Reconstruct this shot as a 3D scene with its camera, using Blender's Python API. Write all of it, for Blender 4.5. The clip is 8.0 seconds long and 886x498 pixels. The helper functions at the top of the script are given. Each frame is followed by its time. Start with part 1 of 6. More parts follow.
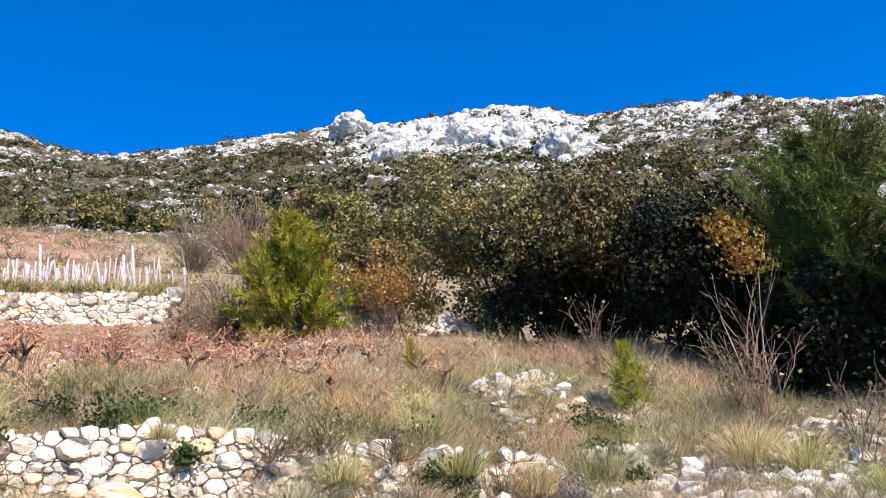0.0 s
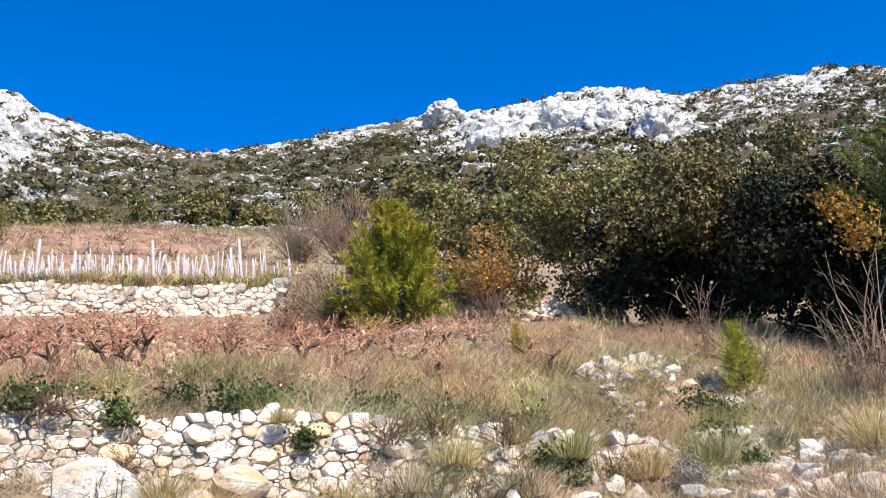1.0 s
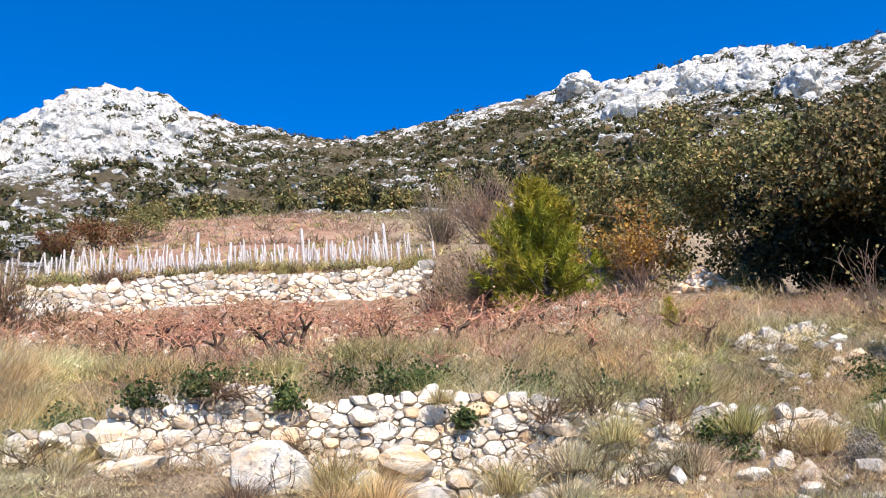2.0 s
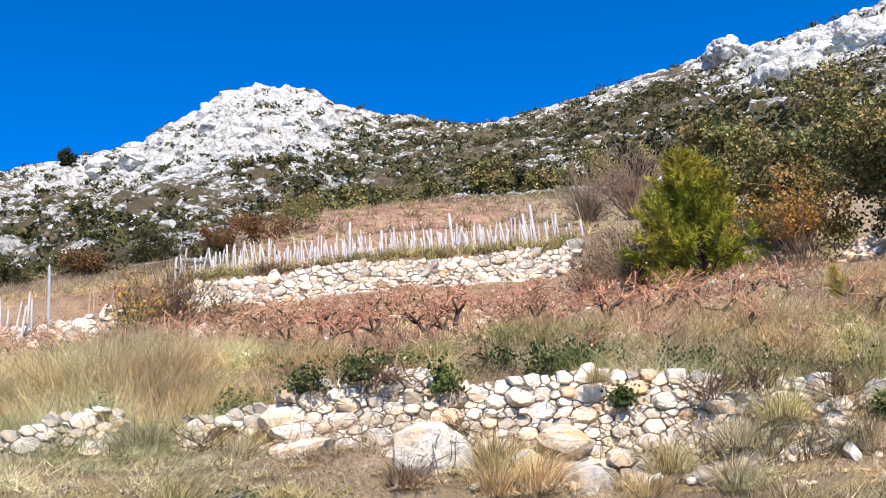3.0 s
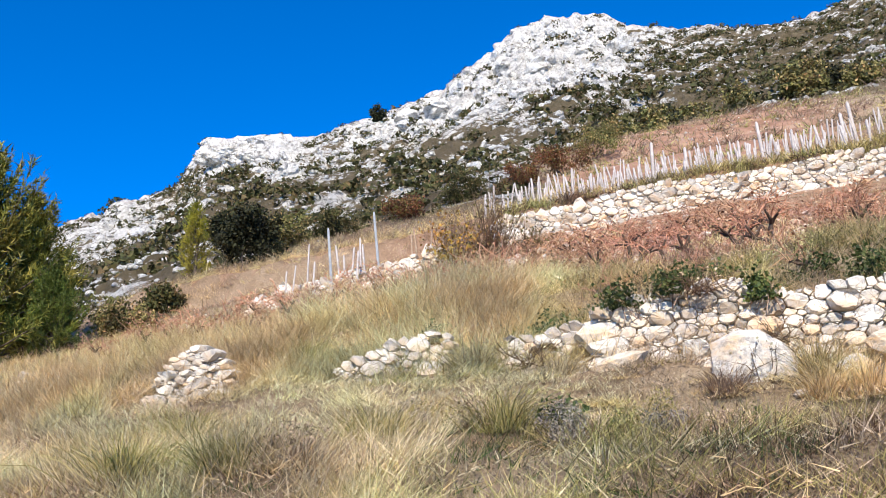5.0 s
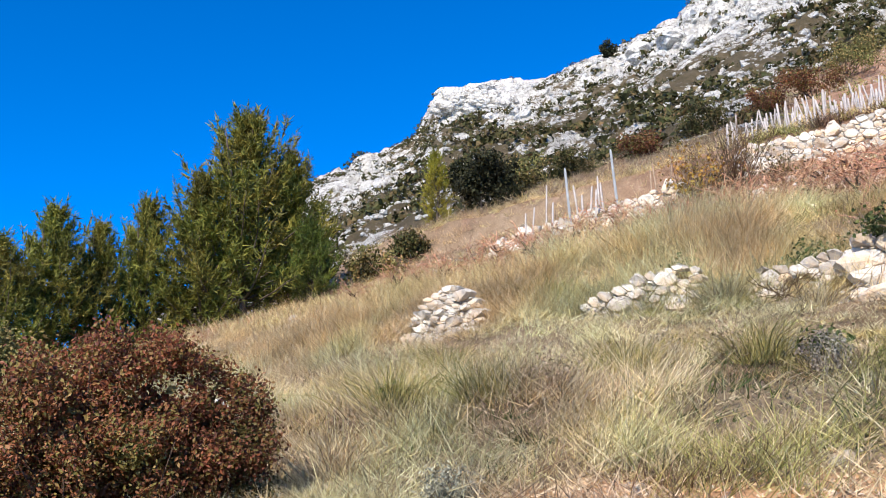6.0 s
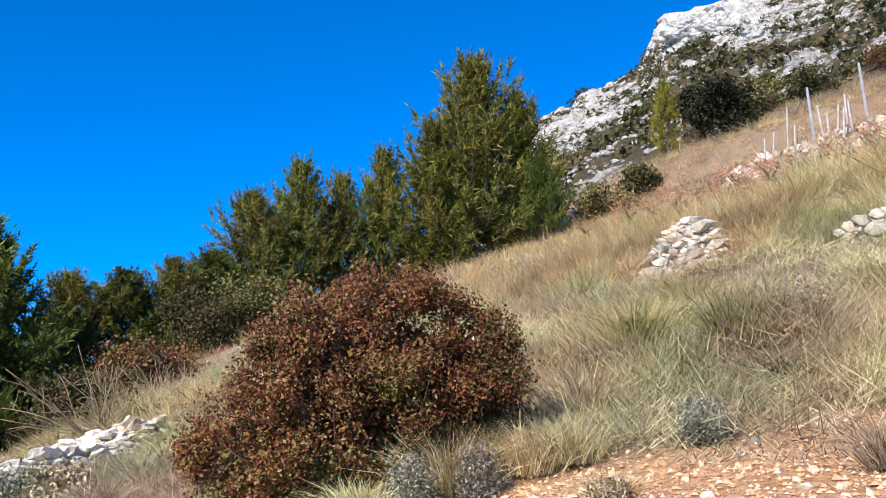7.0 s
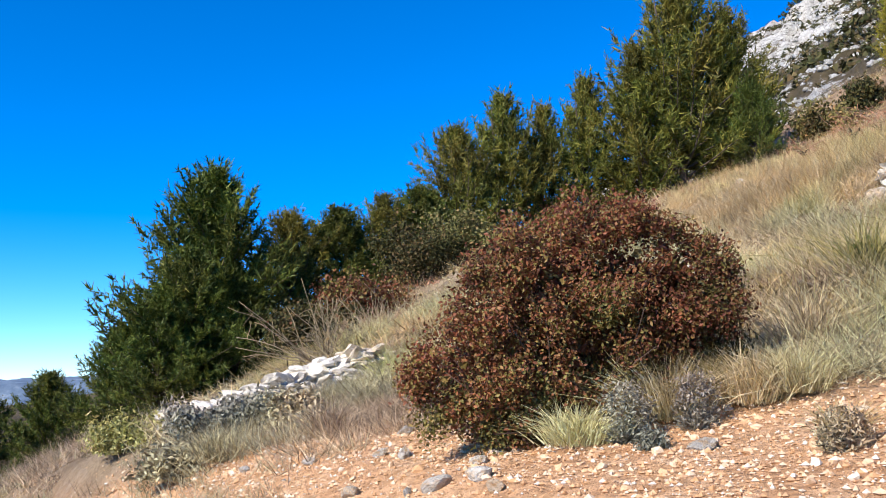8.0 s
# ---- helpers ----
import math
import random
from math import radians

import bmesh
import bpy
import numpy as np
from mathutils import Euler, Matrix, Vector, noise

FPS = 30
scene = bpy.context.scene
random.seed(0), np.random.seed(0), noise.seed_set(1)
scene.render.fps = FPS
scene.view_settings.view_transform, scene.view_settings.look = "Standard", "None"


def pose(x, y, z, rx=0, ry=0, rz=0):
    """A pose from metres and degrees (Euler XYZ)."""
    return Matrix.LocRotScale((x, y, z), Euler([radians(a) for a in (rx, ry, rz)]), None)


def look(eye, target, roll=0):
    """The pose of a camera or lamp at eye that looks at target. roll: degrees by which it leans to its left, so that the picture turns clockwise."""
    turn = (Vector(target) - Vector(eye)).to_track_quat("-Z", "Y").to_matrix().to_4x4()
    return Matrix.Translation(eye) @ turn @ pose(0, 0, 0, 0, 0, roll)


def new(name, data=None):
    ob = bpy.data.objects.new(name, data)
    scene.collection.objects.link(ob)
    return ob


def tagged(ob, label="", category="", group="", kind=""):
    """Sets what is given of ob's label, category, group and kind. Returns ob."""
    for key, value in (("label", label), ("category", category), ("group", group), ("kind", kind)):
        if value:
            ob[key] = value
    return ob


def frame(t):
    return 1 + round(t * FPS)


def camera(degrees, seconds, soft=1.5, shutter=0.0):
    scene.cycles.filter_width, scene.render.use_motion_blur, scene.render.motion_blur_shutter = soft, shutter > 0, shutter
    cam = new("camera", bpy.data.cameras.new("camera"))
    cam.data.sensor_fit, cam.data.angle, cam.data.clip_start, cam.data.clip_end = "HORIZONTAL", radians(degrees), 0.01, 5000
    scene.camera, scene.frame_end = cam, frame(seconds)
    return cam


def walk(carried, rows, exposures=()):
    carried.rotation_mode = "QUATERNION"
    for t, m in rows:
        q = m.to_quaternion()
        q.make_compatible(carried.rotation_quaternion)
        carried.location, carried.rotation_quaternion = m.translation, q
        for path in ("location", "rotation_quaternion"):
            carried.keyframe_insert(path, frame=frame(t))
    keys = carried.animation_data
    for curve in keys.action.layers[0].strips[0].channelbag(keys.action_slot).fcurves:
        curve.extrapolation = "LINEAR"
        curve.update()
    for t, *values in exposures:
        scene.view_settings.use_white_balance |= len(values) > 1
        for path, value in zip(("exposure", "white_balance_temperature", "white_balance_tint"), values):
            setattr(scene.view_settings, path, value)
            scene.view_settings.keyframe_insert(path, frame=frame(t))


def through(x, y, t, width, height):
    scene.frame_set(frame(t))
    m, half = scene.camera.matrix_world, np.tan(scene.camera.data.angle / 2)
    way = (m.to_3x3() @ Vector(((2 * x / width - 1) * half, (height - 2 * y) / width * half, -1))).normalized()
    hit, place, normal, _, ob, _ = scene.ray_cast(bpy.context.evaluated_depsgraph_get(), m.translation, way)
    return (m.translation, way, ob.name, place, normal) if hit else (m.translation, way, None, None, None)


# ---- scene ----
# ---- camera ----
cam = camera(50.0, 8.0, soft=1.0)
ROWS = [
    (0.0, 0.004, 0.002, 1.606, 111.18, 6.61, 2.72),
    (0.5, -0.043, -0.024, 1.592, 111.12, 6.32, 5.26),
    (1.0, -0.086, -0.049, 1.582, 111.04, 5.92, 8.68),
    (1.5, -0.140, -0.075, 1.593, 110.81, 5.59, 12.88),
    (1.7, -0.160, -0.084, 1.604, 110.68, 5.48, 14.71),
    (2.8, -0.176, -0.105, 1.598, 110.33, 5.04, 24.89),
    (3.0, -0.180, -0.115, 1.596, 110.25, 4.73, 26.73),
    (3.5, -0.187, -0.146, 1.578, 109.77, 4.72, 31.48),
    (4.0, -0.197, -0.195, 1.552, 109.19, 4.65, 35.63),
    (4.2, -0.194, -0.214, 1.541, 108.89, 4.68, 37.50),
    (5.3, -0.038, -0.253, 1.440, 106.64, 3.13, 49.43),
    (5.5, -0.032, -0.275, 1.431, 106.08, 2.90, 52.17),
    (6.0, -0.042, -0.341, 1.408, 104.60, 2.11, 60.09),
    (6.5, -0.059, -0.384, 1.395, 103.06, 1.69, 67.24),
    (7.0, -0.059, -0.397, 1.381, 101.45, 1.72, 74.09),
    (7.5, -0.052, -0.426, 1.370, 99.41, 1.54, 80.78),
    (8.0, -0.056, -0.440, 1.365, 97.68, 1.27, 86.31),
]
walk(cam, [(t, pose(x, y, z, rx, ry, rz)) for t, x, y, z, rx, ry, rz in ROWS],
     ((0.0, 0.84), (1.5, 0.79), (3.5, 0.72), (5.5, 0.66), (8.0, 0.62)))

# ---- sky and sun ----
SUN_AZ, SUN_EL = 221.0, 37.0          # azimuth counted to the left of the y axis
world = bpy.data.worlds.new("clear_winter_sky")
scene.world = world
world.use_nodes = True
wn, wl = world.node_tree.nodes, world.node_tree.links
sky = wn.new("ShaderNodeTexSky")
sky.sky_type, sky.sun_disc = "NISHITA", False
sky.sun_elevation, sky.sun_rotation = radians(SUN_EL), radians(-SUN_AZ)
sky.altitude, sky.air_density, sky.dust_density, sky.ozone_density = 300, 0.65, 0.0, 5.0
deep = wn.new("ShaderNodeHueSaturation")
deep.inputs["Saturation"].default_value = 1.38
deep.inputs["Value"].default_value = 1.0
wl.new(sky.outputs[0], deep.inputs["Color"])
tint = wn.new("ShaderNodeMix")
tint.data_type, tint.blend_type = "RGBA", "MULTIPLY"
tint.inputs[0].default_value = 1.0
tint.inputs[7].default_value = (0.9, 1.0, 1.16, 1)
wl.new(deep.outputs[0], tint.inputs[6])
wl.new(tint.outputs[2], wn["Background"].inputs["Color"])
wn["Background"].inputs["Strength"].default_value = 0.15
sun_data = bpy.data.lights.new("sun", "SUN")
sun_data.energy, sun_data.angle, sun_data.color = 5.0, radians(0.53), (1.0, 0.9, 0.76)
sun = new("sun", sun_data)
sd = Vector((-math.sin(radians(SUN_AZ)) * math.cos(radians(SUN_EL)), math.cos(radians(SUN_AZ)) * math.cos(radians(SUN_EL)), math.sin(radians(SUN_EL))))
sun.matrix_world = look(sd * 60, (0, 0, 0))


# ---- materials ----
class Mat:
    """A node material with a few short cuts."""

    def __init__(self, name, rough=0.85):
        self.m = bpy.data.materials.new(name)
        self.m.use_nodes = True
        self.n, self.l = self.m.node_tree.nodes, self.m.node_tree.links
        self.b = self.n["Principled BSDF"]
        self.b.inputs["Roughness"].default_value = rough
        self.b.inputs["Specular IOR Level"].default_value = 0.25
        self.geo = self.n.new("ShaderNodeNewGeometry")
        self.obj = self.n.new("ShaderNodeObjectInfo")
        self.tc = self.n.new("ShaderNodeTexCoord")

    def noise(self, scale, detail=4, rough=0.6, coord=None, distort=0.0):
        t = self.n.new("ShaderNodeTexNoise")
        t.inputs["Scale"].default_value = scale
        t.inputs["Detail"].default_value = detail
        t.inputs["Roughness"].default_value = rough
        t.inputs["Distortion"].default_value = distort
        self.l.new(coord or self.geo.outputs["Position"], t.inputs["Vector"])
        return t.outputs["Fac"]

    def voronoi(self, scale, feature="F1", out="Distance", coord=None):
        t = self.n.new("ShaderNodeTexVoronoi")
        t.feature = feature
        t.inputs["Scale"].default_value = scale
        self.l.new(coord or self.geo.outputs["Position"], t.inputs["Vector"])
        return t.outputs[out]

    def warped(self, scale, amount):
        """Positions shaken by a noise, to break up straight lines."""
        t = self.n.new("ShaderNodeTexNoise")
        t.inputs["Scale"].default_value, t.inputs["Detail"].default_value = scale, 5
        self.l.new(self.geo.outputs["Position"], t.inputs["Vector"])
        a, b = self.n.new("ShaderNodeVectorMath"), self.n.new("ShaderNodeVectorMath")
        a.operation, b.operation = "MULTIPLY", "ADD"
        a.inputs[1].default_value = (amount, amount, amount)
        self.l.new(t.outputs["Color"], a.inputs[0])
        self.l.new(a.outputs[0], b.inputs[0])
        self.l.new(self.geo.outputs["Position"], b.inputs[1])
        return b.outputs[0]

    def cracks(self, c):
        """Dark clefts of weathered limestone over the colour c."""
        v1 = self.voronoi(0.2, "DISTANCE_TO_EDGE", coord=self.warped(0.25, 9.0))
        v2 = self.voronoi(0.62, "DISTANCE_TO_EDGE", coord=self.warped(0.7, 3.0))
        c = self.mix(1.0, c, self.ramp(v1, [(0.0, (0.42, 0.4, 0.37)), (0.035, (1, 1, 1))]), "MULTIPLY")
        return self.mix(1.0, c, self.ramp(v2, [(0.0, (0.66, 0.64, 0.61)), (0.05, (1, 1, 1))]), "MULTIPLY")

    def ramp(self, fac, stops):
        r = self.n.new("ShaderNodeValToRGB")
        e = r.color_ramp.elements
        while len(e) < len(stops):
            e.new(0.5)
        for k, (p, c) in enumerate(stops):
            e[k].position, e[k].color = p, (*c, 1) if len(c) == 3 else c
        self.l.new(fac, r.inputs[0])
        return r.outputs[0]

    def mix(self, fac, a, b, mode="MIX"):
        x = self.n.new("ShaderNodeMix")
        x.data_type, x.blend_type = "RGBA", mode
        for s, v in ((x.inputs[0], fac), (x.inputs[6], a), (x.inputs[7], b)):
            if isinstance(v, (int, float)):
                s.default_value = v
            elif isinstance(v, tuple):
                s.default_value = (*v, 1)
            else:
                self.l.new(v, s)
        return x.outputs[2]

    def math(self, op, a, b=0.0, clamp=False):
        x = self.n.new("ShaderNodeMath")
        x.operation, x.use_clamp = op, clamp
        for s, v in ((x.inputs[0], a), (x.inputs[1], b)):
            if isinstance(v, (int, float)):
                s.default_value = v
            else:
                self.l.new(v, s)
        return x.outputs[0]

    def attr(self, name):
        a = self.n.new("ShaderNodeAttribute")
        a.attribute_name = name
        return a.outputs

    def bump(self, h, strength, dist):
        b = self.n.new("ShaderNodeBump")
        b.inputs["Strength"].default_value, b.inputs["Distance"].default_value = strength, dist
        self.l.new(h, b.inputs["Height"])
        self.l.new(b.outputs[0], self.b.inputs["Normal"])

    def color(self, c):
        self.l.new(c, self.b.inputs["Base Color"])
        return self


def foliage(name, stops, through=0.25, rough=0.55, patchy=0.4):
    """Leaves, needles or blades: each island takes its own tint."""
    k = Mat(name, rough)
    tint = k.ramp(k.geo.outputs["Random Per Island"], stops)
    patch = k.ramp(k.noise(1.3, 3), [(0.34, (1 - patchy, 1 - patchy, 1 - patchy)), (0.66, (1 + 0.7 * patchy, 1 + 0.66 * patchy, 1 + 0.55 * patchy))])
    kind = k.ramp(k.noise(0.7, 2), [(0.42, (1.06, 0.96, 0.92)), (0.58, (0.94, 1.04, 0.9))])
    col = k.mix(1.0, k.mix(1.0, tint, patch, "MULTIPLY"), kind, "MULTIPLY")
    k.color(col)
    t = k.n.new("ShaderNodeBsdfTranslucent")
    k.l.new(col, t.inputs["Color"])
    mx = k.n.new("ShaderNodeMixShader")
    mx.inputs[0].default_value = through
    k.l.new(k.b.outputs[0], mx.inputs[1])
    k.l.new(t.outputs[0], mx.inputs[2])
    k.l.new(mx.outputs[0], k.n["Material Output"].inputs["Surface"])
    return k.m


def limestone(name, warm, joined=False):
    k = Mat(name, 0.9)
    oc = k.tc.outputs["Object"]
    oc = k.geo.outputs["Position"] if joined else oc
    base = k.ramp(k.geo.outputs["Random Per Island"] if joined else k.obj.outputs["Random"], [(0.0, (0.45, 0.415, 0.37)), (0.25, (0.62, 0.58, 0.52)), (0.78, (0.81, 0.775, 0.71)), (0.9, (0.76, 0.66, 0.53)), (1.0, (0.66, 0.5, 0.34))])
    ochre = k.ramp(k.noise(2.2, 5, 0.65, oc), [(0.46, (1, 1, 1)), (0.66, (0.84, 0.62, 0.4) if warm else (0.85, 0.8, 0.7))])
    grey = k.ramp(k.noise(9, 6, 0.7, oc), [(0.32, (0.45, 0.43, 0.42)), (0.54, (1, 1, 1))])
    k.color(k.mix(1.0, k.mix(1.0, base, ochre, "MULTIPLY"), grey, "MULTIPLY"))
    k.bump(k.noise(5 if not joined else 14, 9, 0.72, oc), 1.0, 0.035)
    return k.m


M_STONE = limestone("dry_limestone", True)
M_STONE_GREY = limestone("grey_limestone", False)
M_RUBBLE = limestone("limestone_rubble", True, True)

M_GRASS = foliage("dry_grass", [(0.0, (0.11, 0.075, 0.04)), (0.15, (0.34, 0.24, 0.11)), (0.4, (0.56, 0.425, 0.21)), (0.75, (0.76, 0.62, 0.37)), (1.0, (0.62, 0.5, 0.29))], 0.2)
M_GRASS_GREEN = foliage("green_grass", [(0.0, (0.06, 0.065, 0.025)), (0.2, (0.2, 0.19, 0.065)), (0.5, (0.38, 0.35, 0.13)), (1.0, (0.58, 0.5, 0.27))], 0.2)
M_GRASS_GREY = foliage("grey_thatch", [(0.0, (0.08, 0.06, 0.045)), (0.2, (0.23, 0.175, 0.12)), (0.5, (0.46, 0.37, 0.255)), (1.0, (0.68, 0.58, 0.44))], 0.15)
M_GRASS_PALE = foliage("pale_seeding_grass", [(0.0, (0.2, 0.17, 0.09)), (0.25, (0.48, 0.42, 0.24)), (0.6, (0.68, 0.61, 0.39)), (1.0, (0.82, 0.76, 0.56))], 0.25)
M_OAK = foliage("holm_oak_leaves", [(0.0, (0.06, 0.06, 0.022)), (0.5, (0.19, 0.18, 0.065)), (0.85, (0.31, 0.26, 0.12)), (1.0, (0.4, 0.25, 0.12))], 0.14, 0.7)
# near-black leaf colour: the thicket's deep shade is painted into it
M_OAK_DARK_SHADE = foliage("shaded_dark_evergreen_leaves", [(0.0, (0.006, 0.008, 0.004)), (0.6, (0.018, 0.022, 0.008)), (1.0, (0.05, 0.05, 0.02))], 0.03, 0.7)
M_OAK_MID = foliage("brown_green_oak_leaves", [(0.0, (0.04, 0.042, 0.015)), (0.5, (0.13, 0.12, 0.045)), (0.85, (0.25, 0.205, 0.095)), (1.0, (0.32, 0.19, 0.09))], 0.12, 0.7)
M_VINESTEM = foliage("dark_dead_stems", [(0.0, (0.05, 0.03, 0.022)), (0.5, (0.12, 0.075, 0.05)), (1.0, (0.24, 0.16, 0.11))], 0.0)
M_PINE = foliage("pine_needles", [(0.0, (0.055, 0.07, 0.014)), (0.5, (0.15, 0.155, 0.03)), (1.0, (0.29, 0.26, 0.06))], 0.2)
M_PINE_DARK = foliage("dark_pine_needles", [(0.0, (0.03, 0.055, 0.012)), (0.5, (0.085, 0.115, 0.022)), (1.0, (0.18, 0.195, 0.045))], 0.2)
M_PINE_GREEN = foliage("green_pine_needles", [(0.0, (0.04, 0.075, 0.014)), (0.5, (0.095, 0.13, 0.026)), (1.0, (0.21, 0.235, 0.055))], 0.2)
M_PINE_YELLOW = foliage("young_pine_needles", [(0.0, (0.13, 0.14, 0.014)), (0.5, (0.28, 0.27, 0.028)), (1.0, (0.44, 0.4, 0.06))], 0.25)
M_BROWN = foliage("russet_leaves", [(0.0, (0.06, 0.024, 0.015)), (0.35, (0.165, 0.058, 0.034)), (0.55, (0.255, 0.098, 0.05)), (0.68, (0.19, 0.15, 0.05)), (0.86, (0.15, 0.13, 0.045)), (1.0, (0.27, 0.13, 0.07))], 0.15)
M_OLIVE = foliage("olive_leaves", [(0.0, (0.05, 0.045, 0.016)), (0.5, (0.13, 0.11, 0.035)), (0.85, (0.22, 0.17, 0.06)), (1.0, (0.3, 0.2, 0.1))], 0.15)
M_DRYLEAF = foliage("withered_vine_leaves", [(0.0, (0.16, 0.055, 0.035)), (0.4, (0.42, 0.19, 0.11)), (0.75, (0.62, 0.36, 0.25)), (1.0, (0.76, 0.57, 0.45))], 0.2)
M_YELLOW = foliage("autumn_leaves", [(0.0, (0.2, 0.1, 0.03)), (0.5, (0.42, 0.23, 0.05)), (1.0, (0.55, 0.4, 0.1))], 0.3)
M_IVY = foliage("ivy_leaves", [(0.0, (0.025, 0.045, 0.013)), (0.6, (0.06, 0.09, 0.026)), (1.0, (0.14, 0.16, 0.05))], 0.15, 0.6)
M_SAGE = foliage("grey_sage_leaves", [(0.0, (0.1, 0.095, 0.085)), (0.5, (0.26, 0.238, 0.21)), (1.0, (0.43, 0.395, 0.355))], 0.12)
M_HEATH = foliage("maquis_leaves", [(0.0, (0.024, 0.028, 0.01)), (0.5, (0.06, 0.062, 0.02)), (0.8, (0.1, 0.088, 0.034)), (1.0, (0.15, 0.1, 0.05))], 0.1, 0.7)
M_CANE = foliage("vine_canes", [(0.0, (0.11, 0.04, 0.03)), (0.35, (0.37, 0.17, 0.11)), (0.7, (0.58, 0.33, 0.23)), (1.0, (0.76, 0.6, 0.52))], 0.0)
M_TWIG = foliage("bare_twigs", [(0.0, (0.14, 0.09, 0.065)), (0.5, (0.27, 0.19, 0.14)), (1.0, (0.42, 0.33, 0.26))], 0.0)


def plain(name, dark, light, scale, rough=0.85, bump=0.01):
    k = Mat(name, rough)
    f = k.noise(scale, 6, 0.7, k.tc.outputs["Object"])
    k.color(k.ramp(f, [(0.3, dark), (0.7, light)]))
    k.bump(f, 0.6, bump)
    return k.m


M_BARK = plain("pine_bark", (0.05, 0.038, 0.03), (0.15, 0.12, 0.095), 18)
M_VINEWOOD = plain("vine_wood", (0.035, 0.022, 0.016), (0.11, 0.072, 0.05), 30)
M_STAKE = plain("bleached_stakes", (0.3, 0.265, 0.25), (0.54, 0.5, 0.47), 12)
M_POST = plain("grey_concrete_post", (0.2, 0.22, 0.24), (0.36, 0.38, 0.4), 14)
M_RUST = plain("brown_stake", (0.22, 0.15, 0.1), (0.42, 0.31, 0.22), 14)


def ground_material():
    k = Mat("hillside_ground", 0.95)
    a = k.attr("cover")
    sep = k.n.new("ShaderNodeSeparateColor")
    k.l.new(a["Color"], sep.inputs[0])
    rock, ochre, field = sep.outputs[0], sep.outputs[1], sep.outputs[2]
    # earth under the plants
    earth = k.ramp(k.noise(0.9, 8, 0.7), [(0.3, (0.18, 0.13, 0.085)), (0.5, (0.32, 0.25, 0.17)), (0.7, (0.46, 0.38, 0.28))])
    grit = k.ramp(k.noise(26, 5, 0.75), [(0.35, (0.55, 0.53, 0.5)), (0.65, (1.15, 1.1, 1.05))])
    earth = k.mix(1.0, earth, grit, "MULTIPLY")
    red = k.ramp(k.noise(1.4, 7, 0.7), [(0.3, (0.19, 0.11, 0.07)), (0.5, (0.36, 0.23, 0.155)), (0.7, (0.52, 0.38, 0.28))])
    red = k.mix(1.0, red, grit, "MULTIPLY")
    soil = k.ramp(k.noise(2.6, 8, 0.7), [(0.3, (0.54, 0.3, 0.155)), (0.55, (0.68, 0.43, 0.255)), (0.75, (0.78, 0.59, 0.42))])
    pebble = k.ramp(k.voronoi(24, out="Color"), [(0.2, (0.8, 0.74, 0.66)), (0.8, (1.15, 1.12, 1.08))])
    soil = k.mix(1.0, soil, pebble, "MULTIPLY")
    lime = k.ramp(k.noise(0.3, 10, 0.78), [(0.32, (0.3, 0.29, 0.265)), (0.42, (0.6, 0.585, 0.545)), (0.53, (0.87, 0.85, 0.8))])
    stain = k.ramp(k.noise(0.8, 9, 0.8, distort=0.9), [(0.37, (0.24, 0.23, 0.21)), (0.44, (1, 1, 1))])
    lime = k.cracks(k.mix(1.0, lime, stain, "MULTIPLY"))
    scrub = k.ramp(k.noise(0.5, 8, 0.75), [(0.3, (0.085, 0.072, 0.036)), (0.55, (0.17, 0.132, 0.075)), (0.75, (0.28, 0.22, 0.145))])
    far = k.attr("far")["Fac"]
    cover = k.mix(far, earth, scrub)
    pink = k.ramp(k.noise(0.5, 8, 0.7), [(0.3, (0.18, 0.095, 0.06)), (0.5, (0.33, 0.19, 0.125)), (0.7, (0.44, 0.31, 0.22))])
    cover = k.mix(field, cover, k.mix(k.attr("pale")["Fac"], red, pink))
    cover = k.mix(ochre, cover, soil)
    n1 = k.math("ADD", k.math("MULTIPLY", k.noise(0.075, 9, 0.75, distort=0.5), 0.55), k.math("MULTIPLY", k.noise(0.34, 8, 0.75), 0.45))
    mask = k.math("MULTIPLY", k.math("ADD", k.math("SUBTRACT", rock, 0.5), k.math("MULTIPLY", k.math("SUBTRACT", n1, 0.5), 3.6)), 11.0, True)
    mask = k.math("MULTIPLY", mask, k.math("MULTIPLY", rock, 8.0, True))
    k.color(k.mix(mask, cover, lime))
    h = k.math("ADD", k.math("MULTIPLY", k.noise(0.7, 10, 0.75), far), k.math("MULTIPLY", k.noise(18, 6, 0.7), 0.03))
    k.bump(h, 1.0, 2.2)
    return k.m


M_GROUND = ground_material()


def earth_material():
    """Ochre earth that shows between the stones of the walls."""
    k = Mat("ochre_earth", 0.95)
    f = k.noise(7, 8, 0.7)
    k.color(k.ramp(f, [(0.3, (0.2, 0.115, 0.06)), (0.5, (0.4, 0.25, 0.14)), (0.72, (0.58, 0.42, 0.28))]))
    k.bump(f, 1.0, 0.04)
    return k.m


M_EARTH = earth_material()


# ---- shape of the land ----
HILL = radians(28.0)                       # the slope climbs towards this azimuth
UX, UY = -math.sin(HILL), math.cos(HILL)   # uphill
VX, VY = -math.cos(HILL), -math.sin(HILL)  # along the contour, to the left
EYE = 1.5


def hashed(ix, iy, seed):
    h = (ix.astype(np.int64) * 374761393 + iy.astype(np.int64) * 668265263 + seed * 1442695041) & 0x7FFFFFFF
    h = ((h ^ (h >> 13)) * 1274126177) & 0x7FFFFFFF
    return ((h ^ (h >> 16)) & 0xFFFFF) / float(0xFFFFF)


